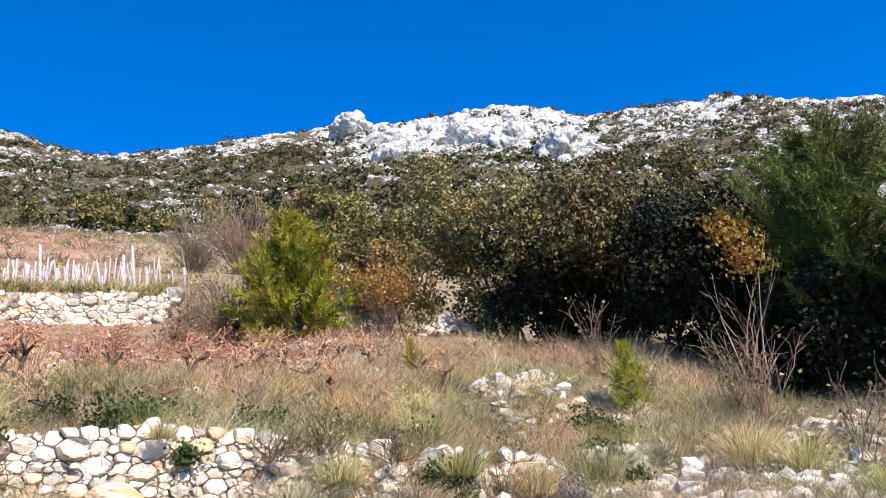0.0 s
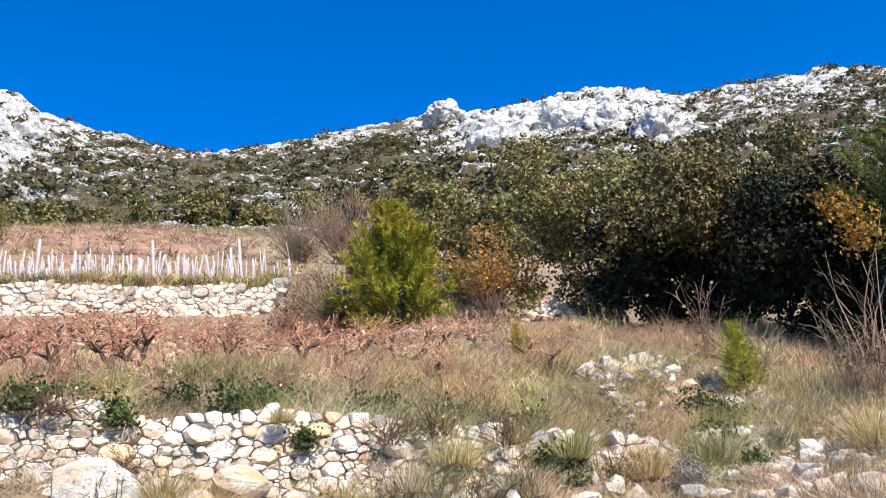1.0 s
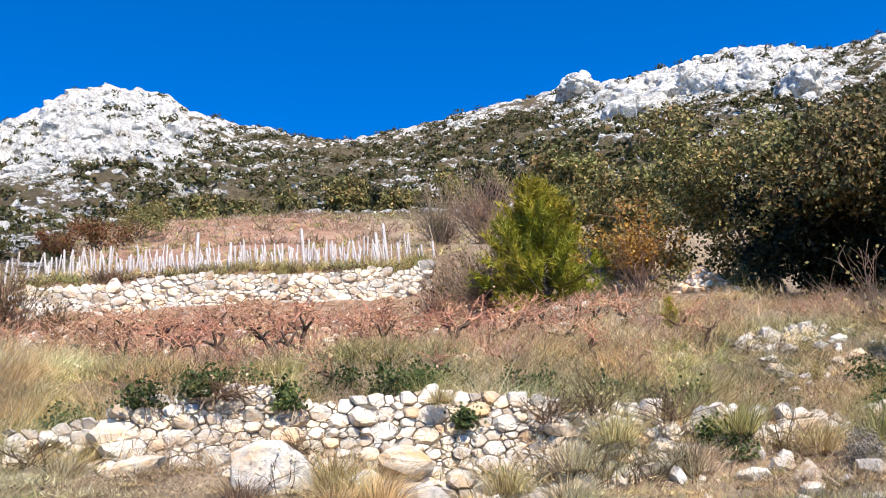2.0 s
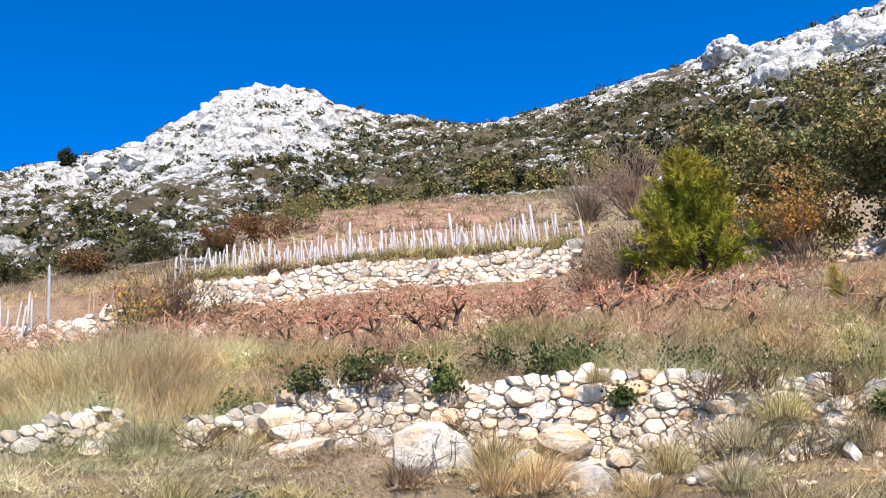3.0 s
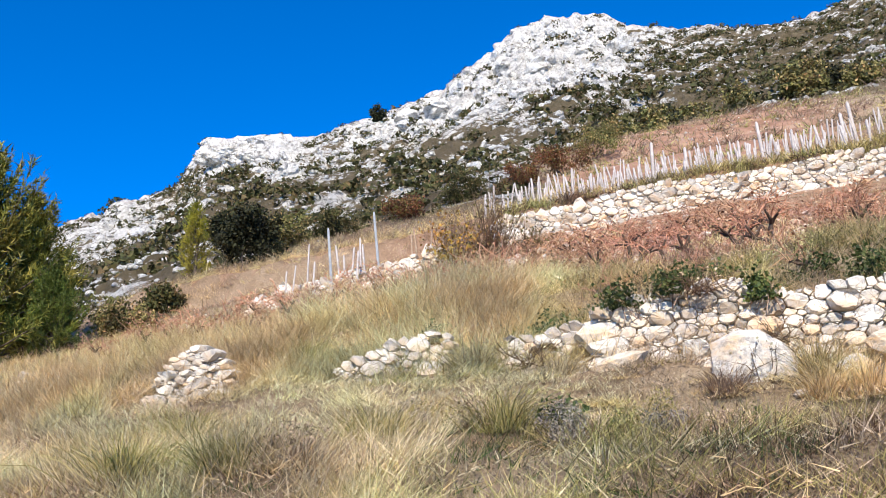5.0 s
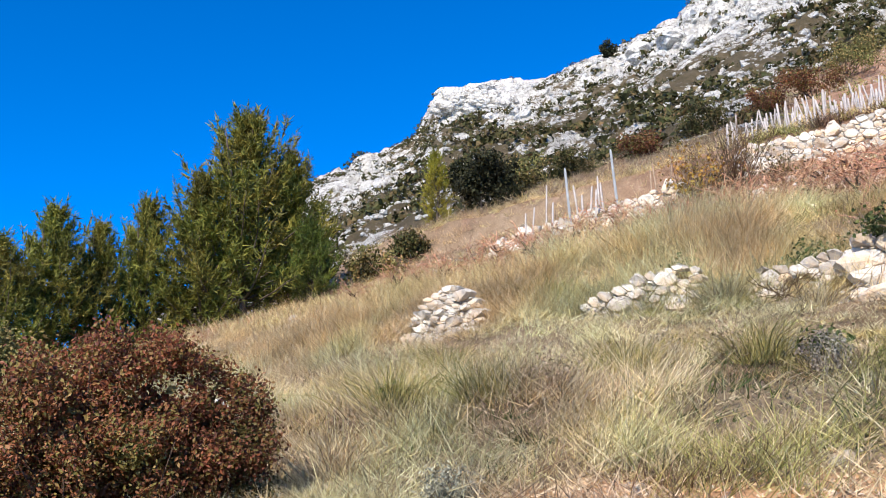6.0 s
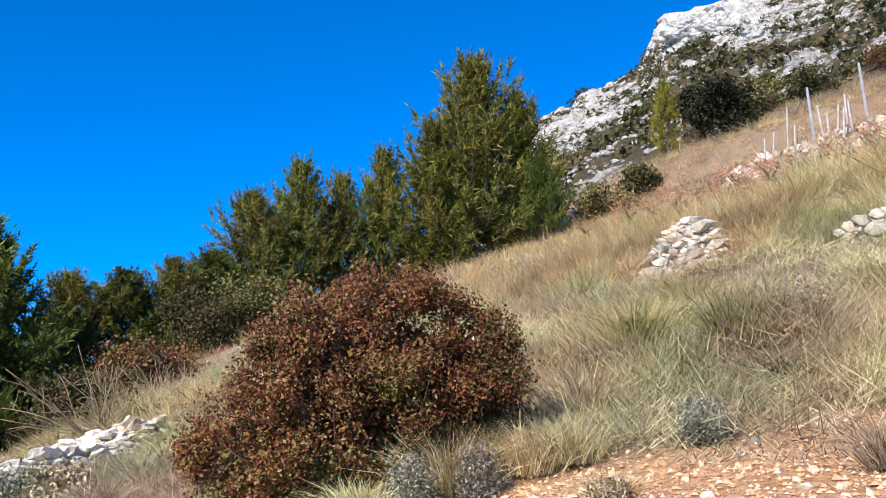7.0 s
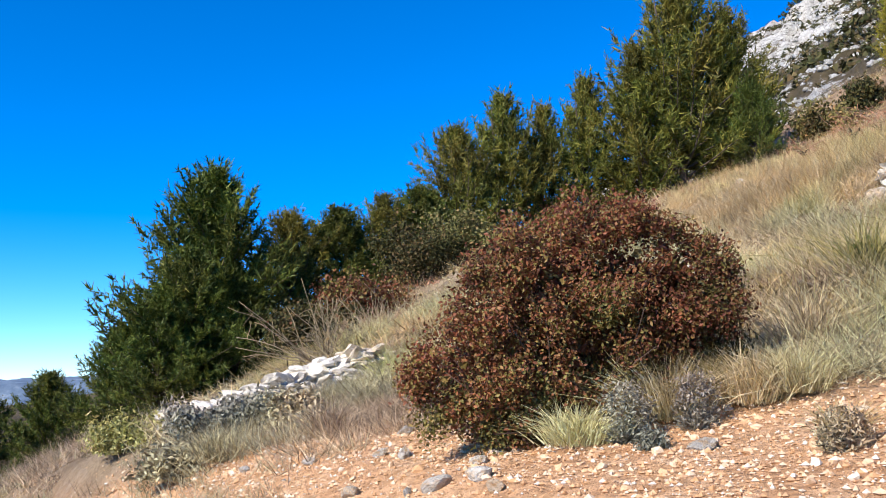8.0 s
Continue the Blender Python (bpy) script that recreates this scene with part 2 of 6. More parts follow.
def vnoise(x, y, seed=0):
    """Smooth value noise from 0 to 1."""
    ix, iy = np.floor(x), np.floor(y)
    fx, fy = x - ix, y - iy
    fx, fy = fx * fx * (3 - 2 * fx), fy * fy * (3 - 2 * fy)
    a, b = hashed(ix, iy, seed), hashed(ix + 1, iy, seed)
    c, d = hashed(ix, iy + 1, seed), hashed(ix + 1, iy + 1, seed)
    return (a * (1 - fx) + b * fx) * (1 - fy) + (c * (1 - fx) + d * fx) * fy


def fbm(x, y, octaves=4, seed=0):
    s, amp, tot = 0.0, 1.0, 0.0
    for o in range(octaves):
        s = s + amp * vnoise(x * 2 ** o + 17.3 * o, y * 2 ** o - 9.1 * o, seed + o)
        tot += amp
        amp *= 0.5
    return s / tot


def cells(x, y, seed):
    """Broken blocks: a height for each cell, and the distance to its border."""
    ix, iy = np.floor(x), np.floor(y)
    f1, f2, pick = np.full(x.shape, 9.0), np.full(x.shape, 9.0), np.zeros(x.shape)
    for dx in (-1, 0, 1):
        for dy in (-1, 0, 1):
            cx, cy = ix + dx, iy + dy
            d = np.hypot(cx + hashed(cx, cy, seed) - x, cy + hashed(cx, cy, seed + 1) - y)
            near = d < f1
            f2 = np.where(near, f1, np.minimum(f2, d))
            pick = np.where(near, hashed(cx, cy, seed + 2), pick)
            f1 = np.where(near, d, f1)
    return pick, f2 - f1


def smooth(a, b, x):
    t = np.clip((x - a) / (b - a), 0, 1)
    return t * t * (3 - 2 * t)


# profile up the slope: distance uphill from the road, height
PROFILE_U = [-900, -400, -30, -4.2, -3.2, 0.9, 1.45, 1.85, 2.5, 3.2, 3.8, 4.4, 6.0, 7.5, 7.75, 8.25, 9.3, 11.3, 13.6, 18.7, 21.5, 23.3, 23.7, 34, 45, 75, 200]
PROFILE_Z = [-150, -120, -11, -0.5, 0.0, 0.0, 0.72, 0.95, 1.08, 1.3, 1.52, 1.9, 2.3, 2.64, 3.12, 3.55, 3.98, 4.6, 5.35, 7.1, 8.15, 9.2, 10.15, 14.3, 19.3, 33.8, 90]
# foot and top of the broken wall along the contour
WALL_V = [-8.9, -8.1, -7.0, -6.3, -5.6, -5.0, -4.1, -3.1, -2.5, -2.1, -1.3, -0.6, -0.2, 0.1, 0.6, 1.1, 1.7, 2.2, 2.6, 3.3, 4.0, 4.6, 5.2]
WALL_LO = [2.2, 2.3, 2.35, 2.4, 2.35, 2.3, 2.3, 2.3, 2.28, 2.26, 2.24, 2.34, 2.42, 2.48, 2.66, 2.66, 2.62, 2.68, 2.72, 2.75, 2.78, 2.76, 2.76]
WALL_HI = [2.55, 2.77, 2.87, 3.03, 2.92, 2.85, 2.92, 3.0, 3.04, 3.12, 3.22, 3.2, 3.2, 3.34, 3.28, 3.2, 3.06, 3.12, 3.2, 3.08, 3.2, 3.36, 3.34]
# the ridge against the sky: azimuth, elevation in degrees
RIDGE_A = [-60, -30, -23, -19, -14.6, -10, -5.5, -2.8, 2.7, 7.3, 12, 16.3, 20, 24, 27.4, 31.3, 32.8, 34.6, 36.8, 38.6, 41, 44, 48.3, 53, 56.2, 59.6, 61.2, 67.5, 76, 90, 106, 125]
RIDGE_E = [20, 23.5, 25.2, 26.6, 27.0, 27.5, 28.9, 28.9, 28.6, 28.7, 28.3, 27.8, 27.4, 27.5, 28.2, 28.8, 29.7, 30.2, 30.2, 29.8, 28.5, 26.7, 25.4, 24.1, 24.3, 23.5, 21.2, 18.6, 11, 4, -1, -3]
# the foot of the mountain
FOOT_A = [-60, -30, 0, 15, 24, 35, 45, 55, 60, 67, 75, 89, 100, 125]
FOOT_E = [10, 18, 22.3, 22.9, 23.2, 21.4, 19.3, 17.6, 16.5, 13.5, 10, 3.5, -0.5, -3]
R0, R1 = 78.0, 320.0


def bank_edge(v):
    """How far up the gravel of the road bank reaches."""
    return np.minimum(4.35 - 0.38 * v, 3.75)


def land(x, y):
    """Height and ground cover at the points x, y (arrays)."""
    x, y = np.asarray(x, float), np.asarray(y, float)
    u, v = x * UX + y * UY, x * VX + y * VY
    r, az = np.hypot(x, y), np.degrees(np.arctan2(-x, y))
    bend = 0.35 * (fbm(v * 0.35, u * 0.02, 2, 5) - 0.5)
    near = np.interp(u + bend * smooth(3, 7, u), PROFILE_U, PROFILE_Z)
    even = np.interp(u, [6.0, 9.3], [2.3, 3.95])
    worn = np.clip(0.75 * smooth(0.9, 1.7, v) + 0.6 * (1 - smooth(-5.5, -3.6, v)), 0, 1) * (u > 6.0) * (u < 9.3)
    near = near * (1 - worn) + even * worn
    near = near - 0.045 * np.clip(v, 0, 40) * smooth(2, 12, u) + 0.02 * np.clip(v, -30, 0) * smooth(2, 9, u)
    near = near - 0.26 * np.clip(v - 17, 0, 60) * smooth(2, 8, u) - 0.6 * np.exp(-((v + 1.9) / 2.3) ** 2) * smooth(4.2, 6, u) * (1 - smooth(7.45, 7.7, u))
    near = near + (fbm(x * 0.9, y * 0.9, 4, 11) - 0.5) * 0.35 * smooth(1.6, 4.5, u)
    near = near + 0.65 * (1 - smooth(-6.5, -3.5, v)) * smooth(9, 12, u) * (1 - smooth(30, 40, u)) - 0.13 * np.clip(v - 9, 0, 30) * (1 - smooth(3, 9, u)) * smooth(-4, 0, u)
    near = near - 0.24 * np.exp(-((u - 6.5) / 0.6) ** 2) * smooth(-4.5, -3, v) * (1 - smooth(1.2, 2.2, v))
    # the step held by the broken wall
    foot, top_z = np.interp(v, WALL_V, WALL_LO), np.interp(v, WALL_V, WALL_HI)
    rough = (fbm(x * 2.2, y * 2.2, 3, 15) - 0.5) * 0.16
    gap = np.interp(v, [-10, -4, -2.4, 1.0, 1.3, 2.0, 2.2, 2.4, 3.5, 3.9, 4.6, 5.3, 5.8], [0.7, 0.35, 0.05, 0.05, 0.15, 0.15, 0.7, 0.15, 0.15, 0.7, 0.1, 0.1, 0.7])
    rise = np.clip((u - (7.5 - gap)) / (0.22 + 2 * gap), 0, 1)
    held = foot + 0.04 + (top_z - 0.07 - foot) * rise + rough * (1 - 0.8 * (rise > 0) * (rise < 1))
    w = smooth(6.7, 7.25, u) * (1 - smooth(7.9, 9.4, u)) * smooth(-9.8, -8.6, v) * (1 - smooth(5.4, 6.6, v))
    near = near * (1 - w) + held * w
    # the rise in front of the thicket
    near = near + np.interp(az, [-26, -14, -9, -5, -2], [0.7, 0.66, 0.36, 0.12, 0.0]) * np.exp(-((r - 11.3) / 1.25) ** 2) * (np.abs(az) < 60)
    # low steps of the old field
    step = np.abs(((u / 4.2) % 1.0) - 0.5) * 2
    near = near + 0.55 * (smooth(0.3, 0.7, step) - 0.5) * smooth(44, 50, u) * (1 - smooth(70, 76, u))
    e0, e1 = np.interp(az, FOOT_A, FOOT_E), np.interp(az, RIDGE_A, RIDGE_E) + 0.25
    s = np.clip((r - R0) / (R1 - R0), 0, 1)
    el = e0 + (e1 - e0) * s ** 0.8
    hill = EYE + r * np.tan(np.radians(el))
    rock = rocks(az, s, el)
    crag = np.abs(fbm(x * 0.055, y * 0.055, 5, 31) - 0.5) * 2
    lump = fbm(x * 0.018, y * 0.018, 3, 41) - 0.5
    fine = fbm(x * 0.22, y * 0.22, 3, 51) - 0.5
    wx, wy = x + 5 * (fbm(x * 0.12, y * 0.12, 2, 57) - 0.5), y + 5 * (fbm(x * 0.12, y * 0.12, 2, 58) - 0.5)
    b1, g1 = cells(wx / 11, wy / 11, 101)
    b2, g2 = cells(wx / 4.2, wy / 4.2, 111)
    block = 5.5 * (b1 - 0.5) - 3.2 * np.clip(0.25 - g1, 0, 1) * 4 + 2.3 * (b2 - 0.5) - 1.4 * np.clip(0.25 - g2, 0, 1) * 4
    edge = smooth(0.0, 0.12, s)
    top = 1 - 0.75 * smooth(0.9, 1.0, s)
    hill = hill + edge * (lump * 9 * top + rock * (6 * (0.34 - crag) * top + 3.0 * fine + block * (0.35 + 0.65 * top)))
    over = np.clip(r - R1, 0, None)
    hill = hill - 0.55 * np.clip(over, 0, 300)
    dist = 0.5 * np.clip(r - 900, 0, None) ** 0.5 * fbm(az * 0.12, r * 0.0004, 4, 61)
    hill = np.where(over > 0, np.maximum(hill, -150 + dist), hill)
    front = smooth(-75, -50, az) * (1 - smooth(120, 150, az))
    w = smooth(62, 95, r) * front
    z = near * (1 - w) + hill * w
    far_plain = -150 + 0.0 * r
    z = np.where((r > 500) & (front < 0.5), np.maximum(z * 0 + far_plain, -150), z)
    gravel = (1 - smooth(-0.25, 0.25, u - bank_edge(v) + 0.5 * (fbm(x * 1.3, y * 1.3, 3, 81) - 0.5))) * smooth(0.8, 1.6, u) * smooth(-4.5, -2.5, v)
    road = smooth(-4.4, -3.6, u) * (1 - smooth(0.8, 1.5, u)) * (1 - smooth(30, 60, r))
    riser = np.exp(-((u - 7.55) / 0.35) ** 2) * smooth(-8, -6, v) * (1 - smooth(5, 6.5, v))
    ochre = np.clip(gravel * (r < 30) + 0.8 * road + 0.25 * riser, 0, 1)
    field = smooth(9.5, 11.5, u) * (1 - smooth(72, 80, u)) * smooth(-4, 2, v + 0.12 * u) * (1 - smooth(0.2, 0.8, w)) * (1 - 0.75 * smooth(7, 11, v) * (u < 24))
    field = field * (1 - smooth(36, 39, az) * smooth(24.5, 27, u))
    wild = np.maximum(smooth(60, 85, r), smooth(30, 40, r) * smooth(37, 40, az))
    return z, rock * wild * front, ochre, field, wild


def rocks(az, s, el):
    """How much bare limestone shows on the mountain."""
    k = 0.4 + 0.06 * smooth(18, 26, az) + 0.05 * smooth(0.25, 0.8, s) + 0.24 * smooth(0.88, 0.985, s)
    for a, da, e, de, f in ROCKS:
        k = k + f * np.exp(-((az - a) / da) ** 2 - ((el - e) / de) ** 2)
    return np.clip(k, 0, 1) * (1 - smooth(74, 88, az))


# bare rock: azimuth, its spread, elevation, its spread, amount
ROCKS = [(5.3, 1.3, 29.0, 0.8, 0.7), (2.5, 2.4, 27.3, 0.9, 0.6), (-1.4, 2.4, 27.5, 1.0, 0.6), (-5.6, 2.4, 27.5, 1.4, 0.65), (-9, 1.7, 25.4, 0.9, 0.6),
         (-18, 5, 26.2, 0.8, 0.25), (10, 2.6, 26.7, 0.8, -0.3), (35.5, 3.2, 28.6, 1.2, 0.65), (38.8, 3, 27.2, 1.2, 0.6), (33, 1.6, 27.2, 0.8, 0.4),
         (42.6, 3, 25.6, 0.9, 0.55), (47.5, 3, 24.4, 0.7, 0.35), (24, 5, 25.8, 1.2, -0.16), (56.8, 3, 23.2, 0.9, 0.7), (54.6, 1.3, 21.6, 0.4, 0.6), (50.5, 1.6, 21.2, 0.9, -0.2), (65, 3, 19, 1.2, 0.35)]


def ground(x, y):
    return float(land(np.array([x]), np.array([y]))[0][0])


def at(az, r):
    """The place on the ground at that azimuth and distance from the road."""
    a = radians(az)
    x, y = -r * math.sin(a), r * math.cos(a)
    return Vector((x, y, ground(x, y)))


def late(az, r):
    """The same, counted from where the walk ends."""
    a = radians(az)
    x, y = -0.05 - r * math.sin(a), -0.43 + r * math.cos(a)
    return Vector((x, y, ground(x, y)))


def uv(u, v):
    x, y = u * UX + v * VX, u * UY + v * VY
    return Vector((x, y, ground(x, y)))


def mesh_of(name, verts, faces, material, shade=True):
    me = bpy.data.meshes.new(name)
    if isinstance(faces, np.ndarray):
        n, k = faces.shape
        me.vertices.add(len(verts))
        me.vertices.foreach_set("co", np.asarray(verts, np.float32).ravel())
        me.loops.add(n * k)
        me.loops.foreach_set("vertex_index", faces.astype(np.int32).ravel())
        me.polygons.add(n)
        me.polygons.foreach_set("loop_start", np.arange(0, n * k, k, dtype=np.int32))
        me.update(calc_edges=True)
    else:
        me.from_pydata(verts.tolist() if isinstance(verts, np.ndarray) else verts, [], faces)
    me.materials.append(material)
    if shade:
        me.polygons.foreach_set("use_smooth", np.ones(len(me.polygons), bool))
    else:
        me.polygons.foreach_set("use_smooth", np.zeros(len(me.polygons), bool))
    me.update()
    return me


def build_ground():
    az = np.concatenate([np.arange(-42, 122, 0.24), np.arange(122, 317, 6.0)])
    rr = [0.35]
    while rr[-1] < R1 + 6:
        rr.append(rr[-1] + (1.9 if rr[-1] > 100 else max(0.12, rr[-1] * 0.018)))
    while rr[-1] < 4400:
        rr.append(rr[-1] * 1.1)
    rr = np.array(rr)
    A, R = np.meshgrid(np.radians(az), rr)
    x, y = -R * np.sin(A), R * np.cos(A)
    z, rock, ochre, field, far = land(x, y)
    n, m = len(rr), len(az)
    V = np.stack([x, y, z], -1).reshape(-1, 3)
    V = np.concatenate([V, [[0, 0, ground(0, 0)]]])
    i, j = np.meshgrid(np.arange(n - 1), np.arange(m), indexing="ij")
    j2 = (j + 1) % m
    F = np.stack([i * m + j, i * m + j2, (i + 1) * m + j2, (i + 1) * m + j], -1).reshape(-1, 4)[:, ::-1].tolist()
    F += [[n * m, (k + 1) % m, k][::-1] for k in range(m)]
    me = mesh_of("ground", V, F, M_GROUND)
    col = me.attributes.new("cover", "FLOAT_COLOR", "POINT")
    c = np.stack([rock, ochre, field, np.ones_like(rock)], -1).reshape(-1, 4)
    col.data.foreach_set("color", np.concatenate([c, [[0, 0.8, 0, 1]]]).ravel().astype(np.float32))
    pa = me.attributes.new("pale", "FLOAT", "POINT")
    pa.data.foreach_set("value", np.concatenate([smooth(26, 36, x * UX + y * UY).ravel(), [0]]).astype(np.float32))
    fa = me.attributes.new("far", "FLOAT", "POINT")
    fa.data.foreach_set("value", np.concatenate([far.ravel(), [0]]).astype(np.float32))
    return tagged(new("ground", me), "steep stony hillside with dry earth, gravel bank and bare limestone ridge", "hillside", kind="structure")


build_ground()


# ---- building helpers ----
rng = np.random.default_rng(7)
AXES = Matrix(((VX, UX, 0), (VY, UY, 0), (0, 0, 1)))   # along the contour, uphill, up


def heights(x, y):
    return land(x, y)[0]


def thing(name, place, label, category, group="", turn=0.0, scale=1.0):
    ob = new(name)
    ob.matrix_basis = Matrix.LocRotScale(place, Euler((0, 0, turn)), (scale, scale, scale))
    return tagged(ob, label, category, group)


def part(name, me, parent, label=""):
    ob = new(name, me)
    ob.parent = parent
    if label:
        ob["label"] = label
    return ob


def unit(n):
    d = rng.normal(size=(n, 3))
    return d / np.linalg.norm(d, axis=1, keepdims=True)


def leaf_mesh(name, pts, out, size, material, flat=0.5, long=1.5, plain_leaf=False):
    """Small folded leaves at pts; out: the way that each one tends to face."""
    n = len(pts)
    nrm = out * flat + unit(n)
    nrm /= np.linalg.norm(nrm, axis=1, keepdims=True)
    a = np.cross(nrm, unit(n))
    a /= np.linalg.norm(a, axis=1, keepdims=True) + 1e-9
    b = np.cross(nrm, a)
    s = (size * rng.uniform(0.6, 1.3, n))[:, None]
    V = np.stack([pts - a * s * long * 0.5, pts + b * s * 0.5 + nrm * s * 0.12, pts + a * s * long * 0.5, pts - b * s * 0.5 + nrm * s * 0.12], 1).reshape(-1, 3)
    if plain_leaf:
        V = V.reshape(-1, 4, 3)[:, [0, 1, 3]] + (a * s * long * 0.3)[:, None] * np.array([0, 1, 1])[None, :, None]
        return mesh_of(name, V.reshape(-1, 3), np.arange(n * 3).reshape(-1, 3), material, False)
    k = np.arange(n)[:, None] * 4
    F = (k + np.array([[0, 1, 2, 3]]))
    return mesh_of(name, V, F, material, False)


def blade_mesh(name, base, tip_dir, length, width, material, curl=0.35, needle=False):
    """Blades, needles or stems: five corners each, bending over."""
    n = len(base)
    side = np.cross(tip_dir, unit(n))
    side /= np.linalg.norm(side, axis=1, keepdims=True) + 1e-9
    w, h = (width * rng.uniform(0.7, 1.3, n))[:, None], length[:, None]
    fall = np.stack([tip_dir[:, 0], tip_dir[:, 1], -0.35 * np.ones(n)], 1) * curl * h
    mid = base + tip_dir * h * 0.55
    tip = base + tip_dir * h + fall * rng.uniform(0.2, 1.0, n)[:, None]
    if needle:
        V = np.stack([base - side * w / 2, base + side * w / 2, tip], 1).reshape(-1, 3)
        return mesh_of(name, V, np.arange(n * 3).reshape(-1, 3), material, False)
    V = np.stack([base - side * w / 2, base + side * w / 2, mid + side * w * 0.4, mid - side * w * 0.4, tip], 1).reshape(-1, 3)
    k = np.arange(n)[:, None] * 5
    F = np.concatenate([k + np.array([[0, 1, 2]]), k + np.array([[0, 2, 3]]), k + np.array([[3, 2, 4]])])
    return mesh_of(name, V, F, material, False)


def tubes(name, lines, material, sides=5):
    """Tapered limbs: each line is a list of (point, radius)."""
    V, F = [], []
    for line in lines:
        first = len(V)
        for i, (p, r) in enumerate(line):
            p = Vector(p)
            q = Vector(line[min(i + 1, len(line) - 1)][0]) - Vector(line[max(i - 1, 0)][0])
            q = q.normalized() if q.length > 1e-6 else Vector((0, 0, 1))
            a = q.orthogonal().normalized()
            b = q.cross(a)
            for s in range(sides):
                t = 2 * math.pi * s / sides
                V.append(p + (a * math.cos(t) + b * math.sin(t)) * r)
        m = len(line)
        for i in range(m - 1):
            for s in range(sides):
                s2 = (s + 1) % sides
                F.append([first + i * sides + s, first + i * sides + s2, first + (i + 1) * sides + s2, first + (i + 1) * sides + s])
        F.append([first + (m - 1) * sides + s for s in range(sides)])
    return mesh_of(name, [tuple(v) for v in V], F, material)


def wander(start, way, length, r0, r1, steps=5, wild=0.25, lift=0.0):
    """A crooked limb."""
    p, d, line = Vector(start), Vector(way).normalized(), []
    for i in range(steps + 1):
        t = i / steps
        line.append((p.copy(), r0 + (r1 - r0) * t))
        d = (d + Vector(rng.normal(size=3) * wild) + Vector((0, 0, lift))).normalized()
        p = p + d * (length / steps)
    return line


# ---- stones ----
def stone_mesh(seed, material, blunt=3.0):
    """A field stone with broken faces and blunt edges, in a unit box."""
    pick = np.random.default_rng(seed)
    bm = bmesh.new()
    bmesh.ops.create_icosphere(bm, subdivisions=2, radius=0.5)
    off = Vector((seed * 3.7, seed * 1.3, seed * 2.1))
    cuts = []
    for k in range(9):
        d = Vector([float(q) for q in pick.normal(size=3)]).normalized()
        cuts.append((d, float(pick.uniform(0.33, 0.47))))
    for v in bm.verts:
        n = v.co.normalized()
        n = n / (abs(n.x) ** blunt + abs(n.y) ** blunt + abs(n.z) ** blunt) ** (1 / blunt) * 0.56
        for d, far in cuts:
            over = n.dot(d) - far
            if over > 0:
                n = n - d * over * 0.9
        v.co = n + Vector(noise.noise_vector(n * 3.0 + off)) * 0.035
    me = bpy.data.meshes.new("stone")
    bm.to_mesh(me)
    bm.free()
    me.materials.append(material)
    return me


STONES = [stone_mesh(k, M_STONE, 2.4 + 0.4 * (k % 6)) for k in range(28)]
STONES_GREY = [stone_mesh(k + 30, M_STONE_GREY, 2.4 + 0.4 * (k % 5)) for k in range(12)]


BLOCKS = [stone_mesh(k + 60, M_STONE, 4.0) for k in range(6)]


def rough_rock(seed):
    """A weathered rock with clefts, in a unit box."""
    bm = bmesh.new()
    bmesh.ops.create_icosphere(bm, subdivisions=4, radius=0.5)
    off = Vector((seed * 5.3, seed * 2.9, seed * 1.7))
    for v in bm.verts:
        n = v.co.normalized()
        box = n / max(abs(n.x), abs(n.y), abs(n.z)) * 0.5
        d1 = noise.voronoi(v.co * 3.2 + off)[0]
        d2 = noise.voronoi(v.co * 8.0 + off)[0]
        cut = max(0.0, 0.22 - (d1[1] - d1[0])) * 0.55 + max(0.0, 0.2 - (d2[1] - d2[0])) * 0.18 + 0.12 * d1[0]
        v.co = n * 0.3 + box * 0.42 - n * cut + Vector(noise.noise_vector(v.co * 2.5 + off)) * 0.07
    me = bpy.data.meshes.new("rock")
    bm.to_mesh(me)
    bm.free()
    me.materials.append(M_STONE_GREY)
    return me


ROCKS_ROUGH = [rough_rock(k) for k in range(6)]


def lay_stone(parent, place, size, meshes=STONES, wild=0.13, name="stone"):
    ob = new(name, meshes[int(rng.integers(len(meshes)))])
    turn = Euler([float(a) for a in rng.normal(size=3) * wild]).to_matrix()
    flip = Euler((0, 0, math.pi * int(rng.integers(2)))).to_matrix()
    ob.matrix_basis = Matrix.Translation(place) @ (AXES @ turn @ flip).to_4x4() @ Matrix.Diagonal((*size, 1))
    if parent is not None:
        ob.parent = parent
    return ob


